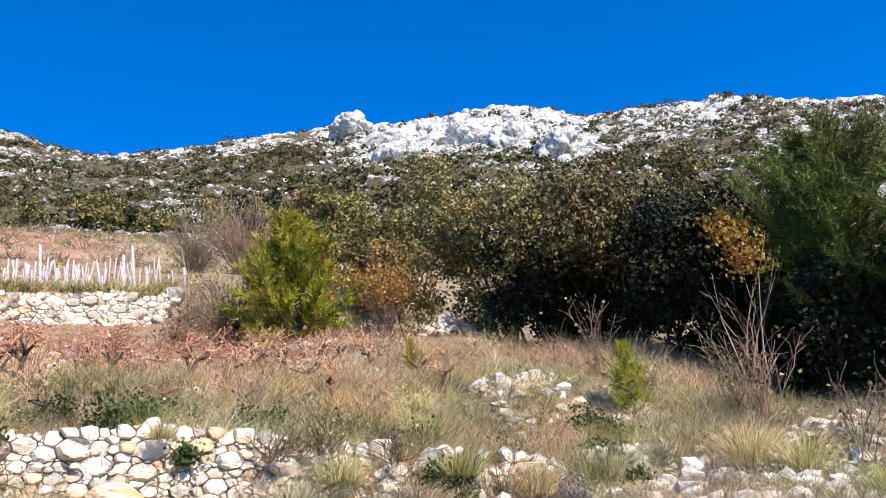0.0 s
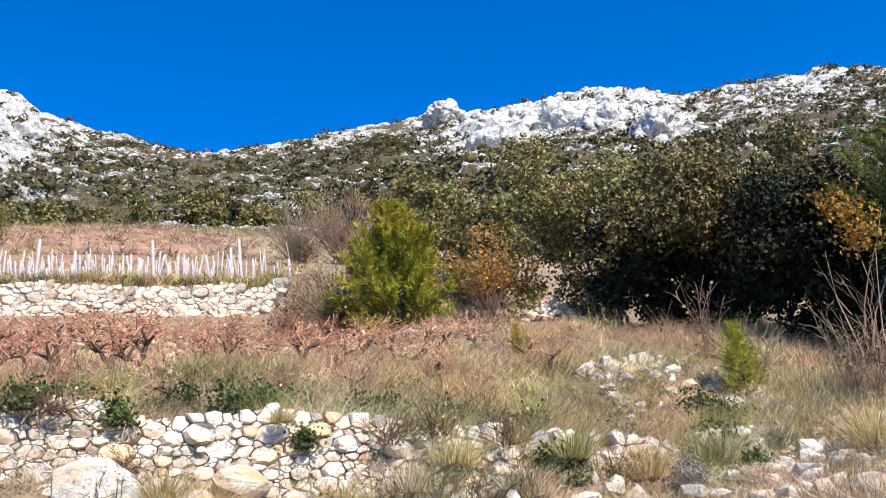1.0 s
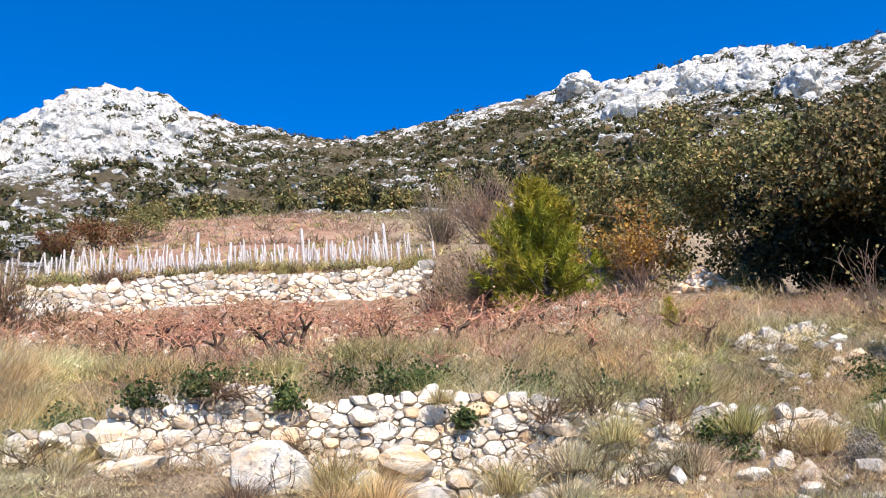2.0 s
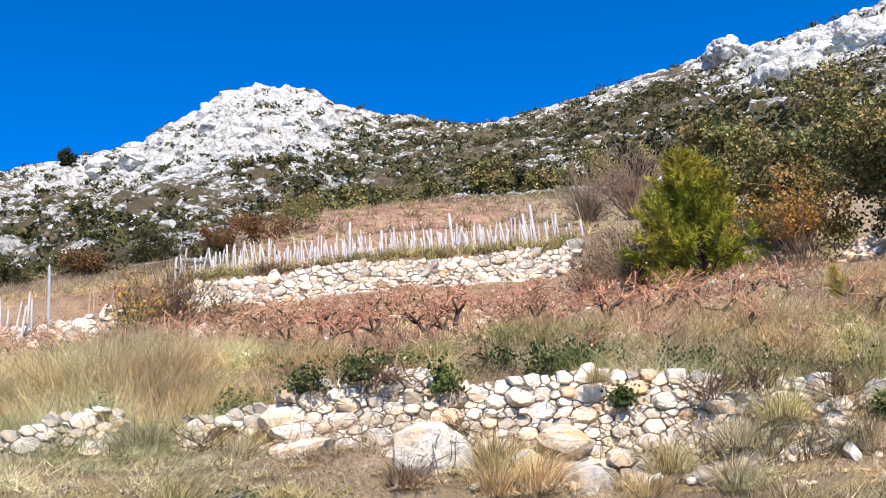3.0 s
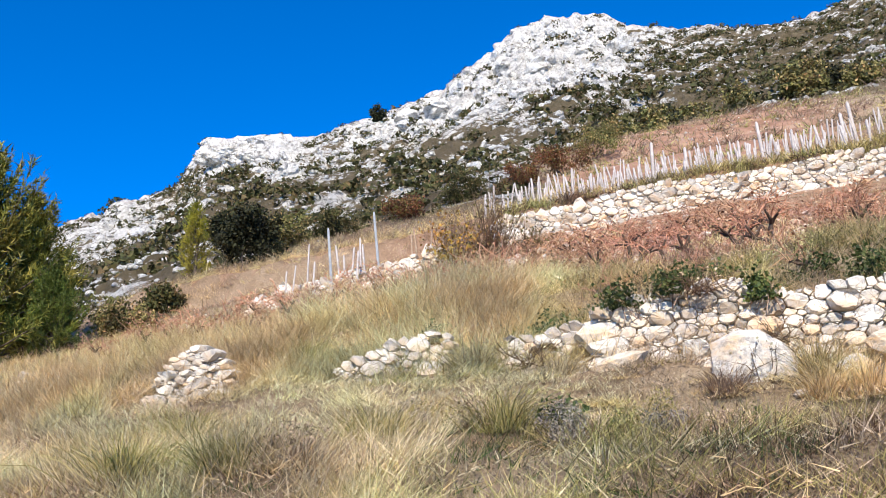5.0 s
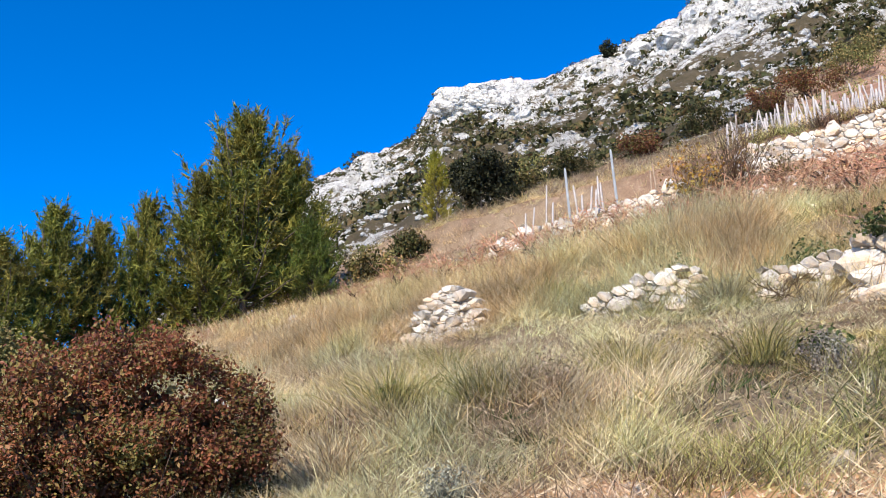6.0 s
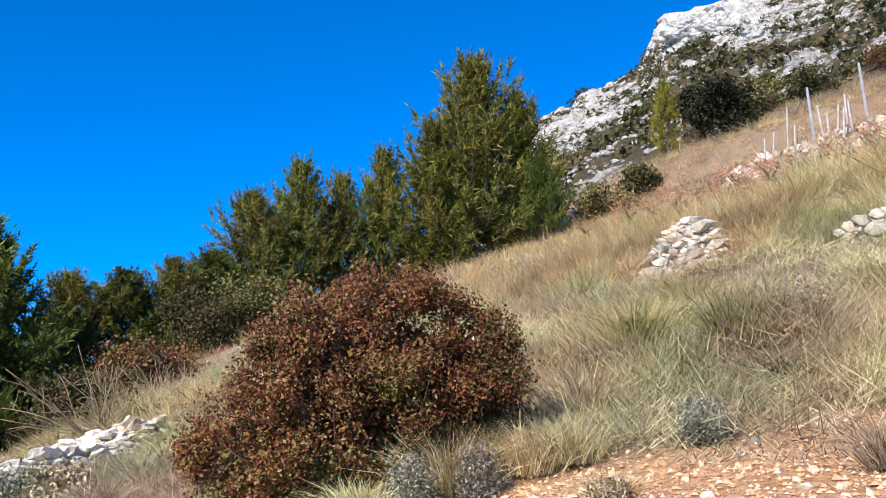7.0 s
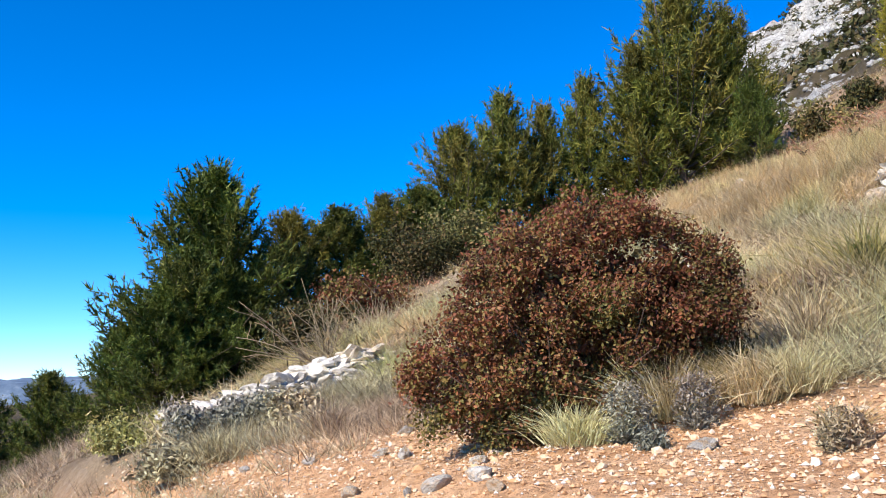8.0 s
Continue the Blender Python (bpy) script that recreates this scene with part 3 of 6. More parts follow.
def rubble_mesh(name, places, sizes, material, grit=False):
    """Many small stones in one mesh, each a jittered lump of twelve corners, or six for grit."""
    t = (1 + 5 ** 0.5) / 2
    ico = np.array([[-1, t, 0], [1, t, 0], [-1, -t, 0], [1, -t, 0], [0, -1, t], [0, 1, t], [0, -1, -t], [0, 1, -t], [t, 0, -1], [t, 0, 1], [-t, 0, -1], [-t, 0, 1]]) / 3.8
    tri = np.array([[0, 11, 5], [0, 5, 1], [0, 1, 7], [0, 7, 10], [0, 10, 11], [1, 5, 9], [5, 11, 4], [11, 10, 2], [10, 7, 6], [7, 1, 8],
                    [3, 9, 4], [3, 4, 2], [3, 2, 6], [3, 6, 8], [3, 8, 9], [4, 9, 5], [2, 4, 11], [6, 2, 10], [8, 6, 7], [9, 8, 1]])
    if grit:
        ico = np.array([[1, 0, 0], [-1, 0, 0], [0, 1, 0], [0, -1, 0], [0, 0, 1], [0, 0, -1]]) * 0.55
        tri = np.array([[0, 2, 4], [2, 1, 4], [1, 3, 4], [3, 0, 4], [2, 0, 5], [1, 2, 5], [3, 1, 5], [0, 3, 5]])
    n, m = len(places), len(ico)
    shape = ico[None] * (1 + rng.normal(size=(n, m, 1)) * 0.2)
    ax = np.stack([rng.uniform(0.7, 1.5, n), rng.uniform(0.7, 1.2, n), rng.uniform(0.55, 0.95, n)], 1)
    shape = shape * ax[:, None] * sizes[:, None, None]
    a = rng.uniform(0, 6.28, n)
    c, s = np.cos(a)[:, None], np.sin(a)[:, None]
    V = np.stack([shape[..., 0] * c - shape[..., 1] * s, shape[..., 0] * s + shape[..., 1] * c, shape[..., 2]], -1) + places[:, None]
    F = tri[None] + (np.arange(n) * m)[:, None, None]
    return mesh_of(name, V.reshape(-1, 3), F.reshape(-1, 3), material, False)


def gravel_material():
    k = Mat("gravel_stones", 0.92)
    c = k.ramp(k.geo.outputs["Random Per Island"], [(0.0, (0.52, 0.3, 0.15)), (0.45, (0.66, 0.43, 0.26)), (0.75, (0.74, 0.56, 0.39)), (1.0, (0.76, 0.7, 0.61))])
    k.color(k.mix(1.0, c, k.ramp(k.noise(40, 4, 0.7), [(0.35, (0.7, 0.66, 0.6)), (0.6, (1, 1, 1))]), "MULTIPLY"))
    return k.m


M_GRAVEL = gravel_material()


def clipped(poly, n, d):
    """The part of a polygon where n . p <= d."""
    out = []
    for i, p in enumerate(poly):
        q = poly[(i + 1) % len(poly)]
        a, b = n[0] * p[0] + n[1] * p[1] - d, n[0] * q[0] + n[1] * q[1] - d
        if a <= 0:
            out.append(p)
        if a * b < 0:
            t = a / (a - b)
            out.append((p[0] + (q[0] - p[0]) * t, p[1] + (q[1] - p[1]) * t))
    return out


def fitted(line, size, tall, ground_big):
    """Stones fitted to one another over the face of a wall: the middle and the outline of each.
    line: v, foot and top heights along the wall."""
    lv, lo, hi = (np.array(c, float) for c in zip(*line))
    v0, v1 = lv[0], lv[-1]
    area = float(((hi - lo)[1:] * np.diff(lv)).sum())
    s = np.zeros((0, 3))
    r = size * 1.7
    while r > size * 0.26:
        for k in range(int(area / (r * r * tall) * (1.3 if r < size else 0.12)) + 3):
            v, t = rng.uniform(v0, v1), rng.random()
            if r > 0.8 * size and ground_big:
                t = t ** 1.6
            a, b = np.interp(v, lv, lo), np.interp(v, lv, hi)
            z = a + (b - a) * t
            if z + r * tall * 0.6 > b + 0.03:
                continue
            d = np.hypot(s[:, 0] - v, (s[:, 1] - z) / tall)
            if len(s) and (d < 0.8 * (s[:, 2] + r)).any():
                continue
            s = np.concatenate([s, [[v, z, r]]])
        r *= 0.86
    out = []
    for v, z, r in s:
        reach = r * rng.uniform(1.5, 1.9)
        a0 = rng.uniform(0, 6.28)
        poly = [(reach * math.cos(a0 + k * 1.047) * rng.uniform(0.8, 1.25), reach * math.sin(a0 + k * 1.047) * rng.uniform(0.8, 1.25)) for k in range(6)]
        for w, y, q in s:
            n = (w - v, (y - z) / tall)
            d2 = n[0] ** 2 + n[1] ** 2
            if 0 < d2 < (2.6 * (r + q)) ** 2:
                poly = clipped(poly, n, 0.5 * (d2 + r * r - q * q) - (0.002 + 0.004 * rng.random()) * d2 ** 0.5)
        if len(poly) > 2:
            soft = []
            for i, p in enumerate(poly):
                q = poly[(i + 1) % len(poly)]
                for t in (0.12, 0.88):
                    soft.append((p[0] + (q[0] - p[0]) * t, (p[1] + (q[1] - p[1]) * t) * tall))
            out.append((v, z, soft))
    return out


def wall_stone(outline, deep, material):
    """One stone of a wall: its outline drawn out to the back and swelling to an uneven face."""
    n = len(outline)
    wide = sum(math.hypot(*p) for p in outline) / n
    lean = rng.normal(size=2) * 0.3
    swell = wide * rng.uniform(0.22, 0.4)
    V = [(x * 0.9, deep, z * 0.9) for x, z in outline]
    V += [(x, wide * 0.12 * float(rng.normal()), z) for x, z in outline]
    V += [(x * rng.uniform(0.7, 0.9), -swell * rng.uniform(0.7, 1.15) + lean[0] * x + lean[1] * z, z * rng.uniform(0.7, 0.9)) for x, z in outline]
    V.append((wide * 0.2 * float(rng.normal()), -swell * rng.uniform(0.8, 1.4), wide * 0.15 * float(rng.normal())))
    F = []
    for i in range(n):
        j = (i + 1) % n
        F += [(i, j, n + j, n + i), (n + i, n + j, 2 * n + j, 2 * n + i), (2 * n + i, 2 * n + j, 3 * n)]
    return mesh_of("stone", V, F, material, False)


def wall(u0, line, things, size=0.17, tall=0.72, batter=0.14, deep=0.12, keep=1.0, ground_big=True):
    """A dry stone wall along the contour over ochre earth. things: labels, each with the stretch from v to v that it names."""
    lv, lo, hi = (np.array(c, float) for c in zip(*line))
    stones = fitted(line, size, tall, ground_big)
    for label, va, vb in things:
        ob = thing("dry_stone_wall", (0, 0, 0), label, "dry stone wall")
        ob["kind"] = "structure"
        for v, z, outline in stones:
            if not va <= v < vb or rng.random() > keep:
                continue
            u = u0 + batter * (z - np.interp(v, lv, lo)) + rng.normal() * 0.016
            stone = new("stone", wall_stone(outline, deep, M_STONE if rng.random() < 0.8 else M_STONE_GREY))
            tilt = Euler((float(rng.normal() * 0.06), 0, float(rng.normal() * 0.06))).to_matrix()
            stone.matrix_basis = Matrix.Translation((u * UX + v * VX, u * UY + v * VY, z)) @ (AXES @ tilt).to_4x4()
            stone.parent = ob
        va, vb = max(va, lv[0]), min(vb, lv[-1])
        m, rows = max(4, int((vb - va) / 0.1)), 8
        gv = np.repeat(np.linspace(va, vb, m), rows)
        a, b = np.interp(gv, lv, lo) - 0.12, np.interp(gv, lv, hi) - 0.06
        t = np.tile(np.append(np.linspace(0, 1, rows - 1), 1.0), m)
        gz = a + (b - a) * t
        gu = u0 + batter * (gz - a) + 0.045 + 0.04 * (fbm(gv * 4, gz * 4, 2, 19) - 0.5) + 0.5 * np.tile(np.append(np.zeros(rows - 1), 1.0), m)
        i, j = np.meshgrid(np.arange(m - 1), np.arange(rows - 1), indexing="ij")
        F = np.stack([i * rows + j, (i + 1) * rows + j, (i + 1) * rows + j + 1, i * rows + j + 1], -1).reshape(-1, 4)
        part("earth_core", mesh_of("earth_core", np.stack([gu * UX + gv * VX, gu * UY + gv * VY, gz], 1), F, M_EARTH), ob, "ochre earth between the stones")
        n = int((vb - va) * 45)
        cv, t = rng.uniform(va, vb, n), rng.random(n) * 0.92
        a = np.interp(cv, lv, lo)
        cz = a + (np.interp(cv, lv, hi) - a) * t
        cu = u0 + batter * (cz - a) + 0.035
        part("chip_stones", rubble_mesh("chip_stones", np.stack([cu * UX + cv * VX, cu * UY + cv * VY, cz], 1), rng.uniform(0.04, 0.085, n) * size / 0.09, M_RUBBLE), ob)["kind"] = "stuff"


# ---- plants ----
def grass(name, label, n, area, blades, height, spread, material, width=0.008, wind=(0.25, 0.1), keep=0.0, seed=1, limit=None, loose=0.62, needle=False):
    """Tufts scattered over area (u0, u1, v0, v1)."""
    u0, u1, v0, v1 = area
    if not needle and u1 < 13:
        needle, blades, width = True, int(blades * 1.7), width * 0.85
    u, v = rng.uniform(u0, u1, n), rng.uniform(v0, v1, n)
    d = fbm(u * 0.8, v * 0.8, 3, seed * 13)
    ok = d > keep
    if limit is not None:
        ok &= limit(u, v)
    u, v = u[ok], v[ok]
    x, y = u * UX + v * VX, u * UY + v * VY
    under = np.hypot(x + 4.67, y - 0.49) > 0.8      # nothing grows under the russet bush
    u, v, x, y = u[under], v[under], x[under], y[under]
    z = heights(x, y)
    m = len(x)
    size = rng.uniform(0.4, 1.3, m) * (0.55 + 0.9 * fbm(u * 1.5, v * 1.5, 2, seed))
    # short growth before the walls
    size = size * np.where((u > 5.3) & (u < 7.42) & (v > -8.5) & (v < 5.5), np.where(u > 6.7, 0.42, 0.75), 1.0) * np.where((u > 8.1) & (u < 9.25) & (v > -7.2) & (v < -4.9), 0.5, 1.0)
    c = np.repeat(np.stack([x, y, z], 1), blades, 0)
    s = np.repeat(size, blades)
    k = m * blades
    base = c + np.stack([rng.normal(size=k) * spread * 0.35, rng.normal(size=k) * spread * 0.35, np.full(k, -0.03)], 1)
    lean = rng.normal(size=(k, 2)) * loose + np.array(wind) + np.repeat(rng.normal(size=(m, 2)) * 0.35, blades, 0)
    d = np.stack([lean[:, 0], lean[:, 1], np.ones(k)], 1)
    d /= np.linalg.norm(d, axis=1, keepdims=True)
    me = blade_mesh(name, base, d, s * height * rng.uniform(0.4, 1.1, k), np.full(k, width), material, 0.45, needle)
    return tagged(new(name, me), label, "grass", kind="stuff")


def clumps(blobs, n, per=16, loose=0.12, hollow=0.6):
    """Points in clusters over the skins of ellipsoids (centre, radii), and the way out."""
    vol = np.array([r[0] * r[1] + r[1] * r[2] + r[0] * r[2] for _, r in blobs])
    which = rng.choice(len(blobs), n // per + 1, p=vol / vol.sum())
    d = unit(len(which))
    rad = rng.uniform(hollow, 1.05, len(which))
    cen, siz = np.array([b[0] for b in blobs])[which], np.array([b[1] for b in blobs])[which]
    c = cen + d * siz * rad[:, None]
    p = np.repeat(c, per, 0) + rng.normal(size=(len(c) * per, 3)) * loose
    return p, np.repeat(d, per, 0)


def leafy(name, label, place, blobs, n, size, material, category="shrub", group="", limbs=9, bark=None, loose=0.12, hollow=0.55, turn=0.0, long=1.5, per=16, scale=1.0, thick=0.035):
    """A shrub or small broad-leaved tree: limbs from the base and a crown of separate leaves."""
    ob = thing(name, place, label, category, group, turn, scale)
    lines = []
    for k in range(limbs):
        c, r = blobs[k % len(blobs)]
        goal = (Vector(c) + Vector([float(t) for t in unit(1)[0] * np.array(r) * 0.4])) * 0.9
        start = Vector((float(rng.normal() * 0.08), float(rng.normal() * 0.08), -0.1))
        lines.append(wander(start, goal - start, (goal - start).length, thick, thick * 0.25, 6, 0.12))
    part("branch_frame", tubes("branch_frame", lines, bark or M_BARK, 5), ob)
    p, d = clumps(blobs, n, per, loose, hollow)
    p[:, 2] = np.maximum(p[:, 2], 0.02)
    part("crown", leaf_mesh("crown", p, d, np.full(len(p), size), material, 0.9, long), ob)
    return ob


def stem_mesh(height, spread, thick, material):
    a, t = rng.uniform(0, 6.28), rng.uniform(0.05, 1.0)
    way = Vector((math.cos(a) * t * spread, math.sin(a) * t * spread, height * rng.uniform(0.5, 1.0)))
    main = wander((float(rng.normal() * 0.07), float(rng.normal() * 0.07), -0.06), way, way.length, thick, thick * 0.35, 6, 0.14)
    lines, tips = [main], []
    for b in range(5):
        i = int(rng.integers(1, 6))
        w2 = (way.normalized() + Vector([float(q) for q in rng.normal(size=3) * 0.6])).normalized()
        twig = wander(main[i][0], w2, way.length * rng.uniform(0.15, 0.45), thick * 0.45, thick * 0.25, 4, 0.2)
        lines.append(twig)
        tips += [twig[j][0] for j in (2, 3, 4)]
    return tubes("stem", lines, material, 3), tips


def twiggy(name, label, place, height, spread, n, material, leaves=0, leaf_material=None, category="shrub", group="", leaf=0.05, thick=0.009, low=0.0):
    """A bare or nearly bare shrub of thin crooked stems."""
    ob = thing(name, place, label, category, group)
    tips = []
    for k in range(n):
        me, t = stem_mesh(height, spread, thick, material)
        part("stem", me, ob)
        tips += t
    if leaves:
        tp = np.array([tuple(t) for t in tips])
        tp = tp[tp[:, 2] > low]
        p = tp[rng.integers(0, len(tp), leaves)] + rng.normal(size=(leaves, 3)) * 0.06
        part("foliage", leaf_mesh("foliage", p, unit(leaves), np.full(leaves, leaf), leaf_material, 0.2, 1.2), ob)
    return ob


def pine_parts(height, width, material, whorls=22, shoots=7, needles=16, long=0.13, thick=0.026, bare=0.06, leaders=5, power=0.8, candle=0.4):
    """Trunk, limbs and needle crown of an Aleppo pine: every limb bears upswept shoots clothed in needles."""
    trunk = wander((0, 0, -0.3), (0.02, 0.01, 1), height * 1.03, 0.028 * height, 0.008, 9, 0.035)
    limbs, base, way, lens = [], [], [], []

    def shoot(p, d, size, k):
        d = np.array(d) / np.linalg.norm(d)
        f = rng.random(k)[:, None]
        base.append(np.array(p)[None] + d[None] * f * size + rng.normal(size=(k, 3)) * 0.012)
        w = d[None] * 0.9 + rng.normal(size=(k, 3)) * 0.5
        way.append(w / np.linalg.norm(w, axis=1, keepdims=True))
        lens.append(long * rng.uniform(0.7, 1.25, k))

    for w in range(whorls):
        t = bare + (0.985 - bare) * (w / (whorls - 1)) ** 0.95
        z = t * height
        arms = 6 if t < 0.75 else 4
        a0 = rng.uniform(0, 6.28)
        lead = int(rng.integers(arms)) if leaders and 0.3 < t < 0.85 and w % max(1, whorls // (2 * leaders)) == 0 else -1
        for a in range(arms):
            ang = a0 + 6.28 * a / arms + rng.normal() * 0.3
            L = width * 0.5 * ((1 - t) ** power * rng.uniform(0.55, 1.15) * (0.75 + 0.25 * min(1, t / 0.2)) + 0.025)
            up = 0.1 + 0.8 * t + rng.normal() * 0.14
            if a == lead:
                L, up = (1 - t) * height * 0.8, 1.9
            d = Vector((math.cos(ang), math.sin(ang), up)).normalized()
            line = wander((0, 0, z), d, L * 1.12, 0.008 * height * (1 - t) + 0.006, 0.004, 5, 0.09, 0.1)
            limbs.append(line)
            k = max(3, int(shoots * (0.35 + 1.9 * L / width)))
            for q in range(k):
                f = (0.18 + 0.82 * (q + rng.random()) / k) * 4.999
                i = int(f)
                p = line[i][0].lerp(line[i + 1][0], f - i)
                way_out = (line[i + 1][0] - line[i][0]).normalized()
                side = Vector([float(e) for e in rng.normal(size=3)]) * 0.55
                goal = way_out * 0.75 + side + Vector((0, 0, 0.55))
                shoot(p, tuple(goal), candle * rng.uniform(0.55, 1.1) * (0.65 + 0.35 * (1 - t)), needles)
            shoot(line[-1][0], tuple(d + Vector((0, 0, 0.9))), candle * 0.9, needles + 4)
    for q in range(5):
        shoot((float(rng.normal() * 0.04), float(rng.normal() * 0.04), height * rng.uniform(0.9, 0.98)), (float(rng.normal() * 0.2), float(rng.normal() * 0.2), 1.0), candle * 0.8, needles)
    base, way, lens = np.concatenate(base), np.concatenate(way), np.concatenate(lens)
    return (tubes("trunk", [trunk], M_BARK, 8), tubes("branch_frame", limbs, M_BARK, 3),
            blade_mesh("crown", base, way, lens, np.full(len(base), thick), material, 0.1, True))


def pine(meshes, label, place, turn, scale, group="pines at the edge of the slope", wide=1.0):
    ob = thing("pine_tree", place, label, "pine tree", group, turn, scale)
    ob.scale = (scale * wide, scale * wide, scale)
    for name, me in zip(("trunk", "branch_frame", "crown"), meshes):
        part(name, me, ob)
    return ob


def slope_at(az, el, r0=60.0):
    """Where the line of sight at that elevation first meets the slope beyond r0."""
    r = np.arange(r0, R1 + 3, 0.5)
    a = radians(az)
    x, y = -r * math.sin(a), r * math.cos(a)
    z = heights(x, y)
    k = np.argmax(np.degrees(np.arctan2(z - EYE, r)) >= el)
    if np.degrees(np.arctan2(z[k] - EYE, r[k])) < el:
        k = len(r) - 5
    return Vector((x[k], y[k], z[k])), float(r[k])


def crag(name, label, az, el, wide, high, deep, seed, r0=60.0):
    """A limestone outcrop let into the mountain side; wide and high in degrees of view."""
    p, r = slope_at(az, el, r0)
    w, h = r * math.tan(radians(wide)) / 2, r * math.tan(radians(high)) * 0.62
    bm = bmesh.new()
    bmesh.ops.create_icosphere(bm, subdivisions=5, radius=1.0)
    off = Vector((seed * 7.1, seed * 3.3, seed))
    for v in bm.verts:
        n = v.co.normalized()
        c = Vector((n.x * w, n.y * deep, n.z * h))
        dist = noise.voronoi(Vector((c.x * 0.2, c.y * 0.14, c.z * 0.1)) + off + Vector(noise.noise_vector(c * 0.25)) * 0.3)[0]
        deep_cut = max(0.0, 0.3 - (dist[1] - dist[0])) / 0.3
        fine = noise.voronoi(Vector((c.x * 0.55, c.y * 0.4, c.z * 0.35)) + off)[0]
        crack = deep_cut * 0.9 + 0.35 * max(0.0, 0.25 - (fine[1] - fine[0])) / 0.25 + 0.5 * dist[0]
        lump = noise.fractal(c * 0.13 + off, 0.8, 2.0, 4)
        v.co = c * (1 + 0.25 * lump) - n * (crack - 0.4) * min(w, h) * 0.22
    me = bpy.data.meshes.new(name)
    bm.to_mesh(me)
    bm.free()
    me.materials.append(M_CRAG)
    ob = new(name, me)
    ob.matrix_basis = Matrix.Translation(p + Vector((0, 0, -0.1 * h))) @ Matrix.Rotation(radians(az), 4, "Z")
    return tagged(ob, label, "rock outcrop", "outcrops on the mountain")


def crag_material():
    k = Mat("weathered_limestone_crag", 0.92)
    lime = k.ramp(k.noise(0.35, 9, 0.75), [(0.34, (0.36, 0.35, 0.33)), (0.45, (0.66, 0.645, 0.61)), (0.58, (0.87, 0.855, 0.82))])
    str_ = k.ramp(k.noise(0.9, 9, 0.8, distort=0.8), [(0.38, (0.36, 0.35, 0.33)), (0.46, (1, 1, 1))])
    k.color(k.cracks(k.mix(1.0, lime, str_, "MULTIPLY")))
    k.bump(k.noise(1.1, 10, 0.75), 1.0, 1.0)
    return k.m


M_CRAG = crag_material()


# ---- dry stone walls ----
def along(v0, v1, step=0.35):
    """The stretch of the broken wall from v0 to v1."""
    v = np.append(np.arange(v0, v1, step), v1)
    return list(zip(v, np.interp(v, WALL_V, WALL_LO), np.interp(v, WALL_V, WALL_HI) + (vnoise(v * 2.3, v * 0, 3) - 0.5) * 0.08))


def terrace(u0, v0, v1, high, drop=0.0):
    """A terrace wall that follows the ground in front of it."""
    v = np.arange(v0, v1 + 0.3, 0.3)
    z = heights((u0 - 0.3) * UX + v * VX, (u0 - 0.3) * UY + v * VY)
    return list(zip(v, z - 0.05, z + high * (0.9 + 0.2 * (vnoise(v * 0.9, v * 0 + u0, 3) - 0.5)) - drop * (v - v0) / (v1 - v0)))


wall(7.4, along(-2.3, 1.15), [("tumbled dry stone wall of white and ochre limestone", -0.6, 9), ("bulging dry stone wall of pale limestone with gaps", -9, -0.6)], 0.08, 0.66, 0.16)
wall(7.36, along(-4.6, -2.3), [("sunken stretch of dry stone wall under dead brush", -9, 9)], 0.085, 0.66, 0.4, 0.1, 0.8)
wall(7.3, along(-8.8, -4.6), [("collapsed end of the dry stone wall", -9, 9)], 0.1, 0.66, 0.7, 0.1, 0.7)
wall(7.34, along(1.15, 2.0), [("slumped stones of the wall among thatch", -9, 9)], 0.08, 0.66, 0.4, 0.1, 0.9)
wall(7.36, [(2.48, 2.76, 3.16), (2.65, 2.74, 3.24), (2.95, 2.74, 3.14), (3.2, 2.76, 3.06), (3.45, 2.78, 2.98)], [("broken stub of the wall between grass tufts", -9, 9)], 0.075, 0.6, 0.3, 0.1, 0.95)
wall(7.36, [(4.55, 2.9, 3.08), (4.7, 2.87, 3.3), (4.88, 2.85, 3.36), (5.05, 2.85, 3.32), (5.25, 2.9, 3.1)], [("small heap of stacked stones among dry grass", -9, 9)], 0.06, 0.55, 0.16)
wall(23.2, terrace(23.2, -4.5, 5.6, 1.05), [("long pale dry stone terrace wall below a staked vineyard", -9, 0.6), ("pale terrace wall sloping down beside a bare shrub", 0.6, 9)], 0.125, 0.68, 0.08, 0.2, 1.0, False)
wall(19.2, terrace(19.2, 6.0, 10.6, 1.05, 0.3), [("low broken dry stone wall under fence posts", -9, 99)], 0.12, 0.68, 0.12, 0.2, 0.9, False)
wall(19.2, terrace(19.2, 3.8, 5.6, 0.5), [("low stub of a dry stone wall among vines", -9, 99)], 0.12, 0.68, 0.12, 0.2, 0.8, False)


wall(9.2, [(-7.0, 3.58, 3.9), (-6.4, 3.56, 4.1), (-5.7, 3.56, 4.14), (-5.1, 3.6, 3.98)], [("low remnant of a stone wall below dark shrubs", -9, 99)], 0.075, 0.68, 0.4, 0.1, 0.8, False)


def boulder(az, r, size, label, sink=0.25):
    p = at(az, r)
    p.z += size[2] * (0.5 - sink)
    ob = lay_stone(None, p, size, ROCKS_ROUGH, 0.12, "boulder")
    return tagged(ob, label, "boulder", "large boulders")


def wall_boulder(v, z, size, label, u=7.24):
    ob = lay_stone(None, Vector((u * UX + v * VX, u * UY + v * VY, z)), size, BLOCKS, 0.1, "boulder")
    return tagged(ob, label, "boulder", "large boulders")


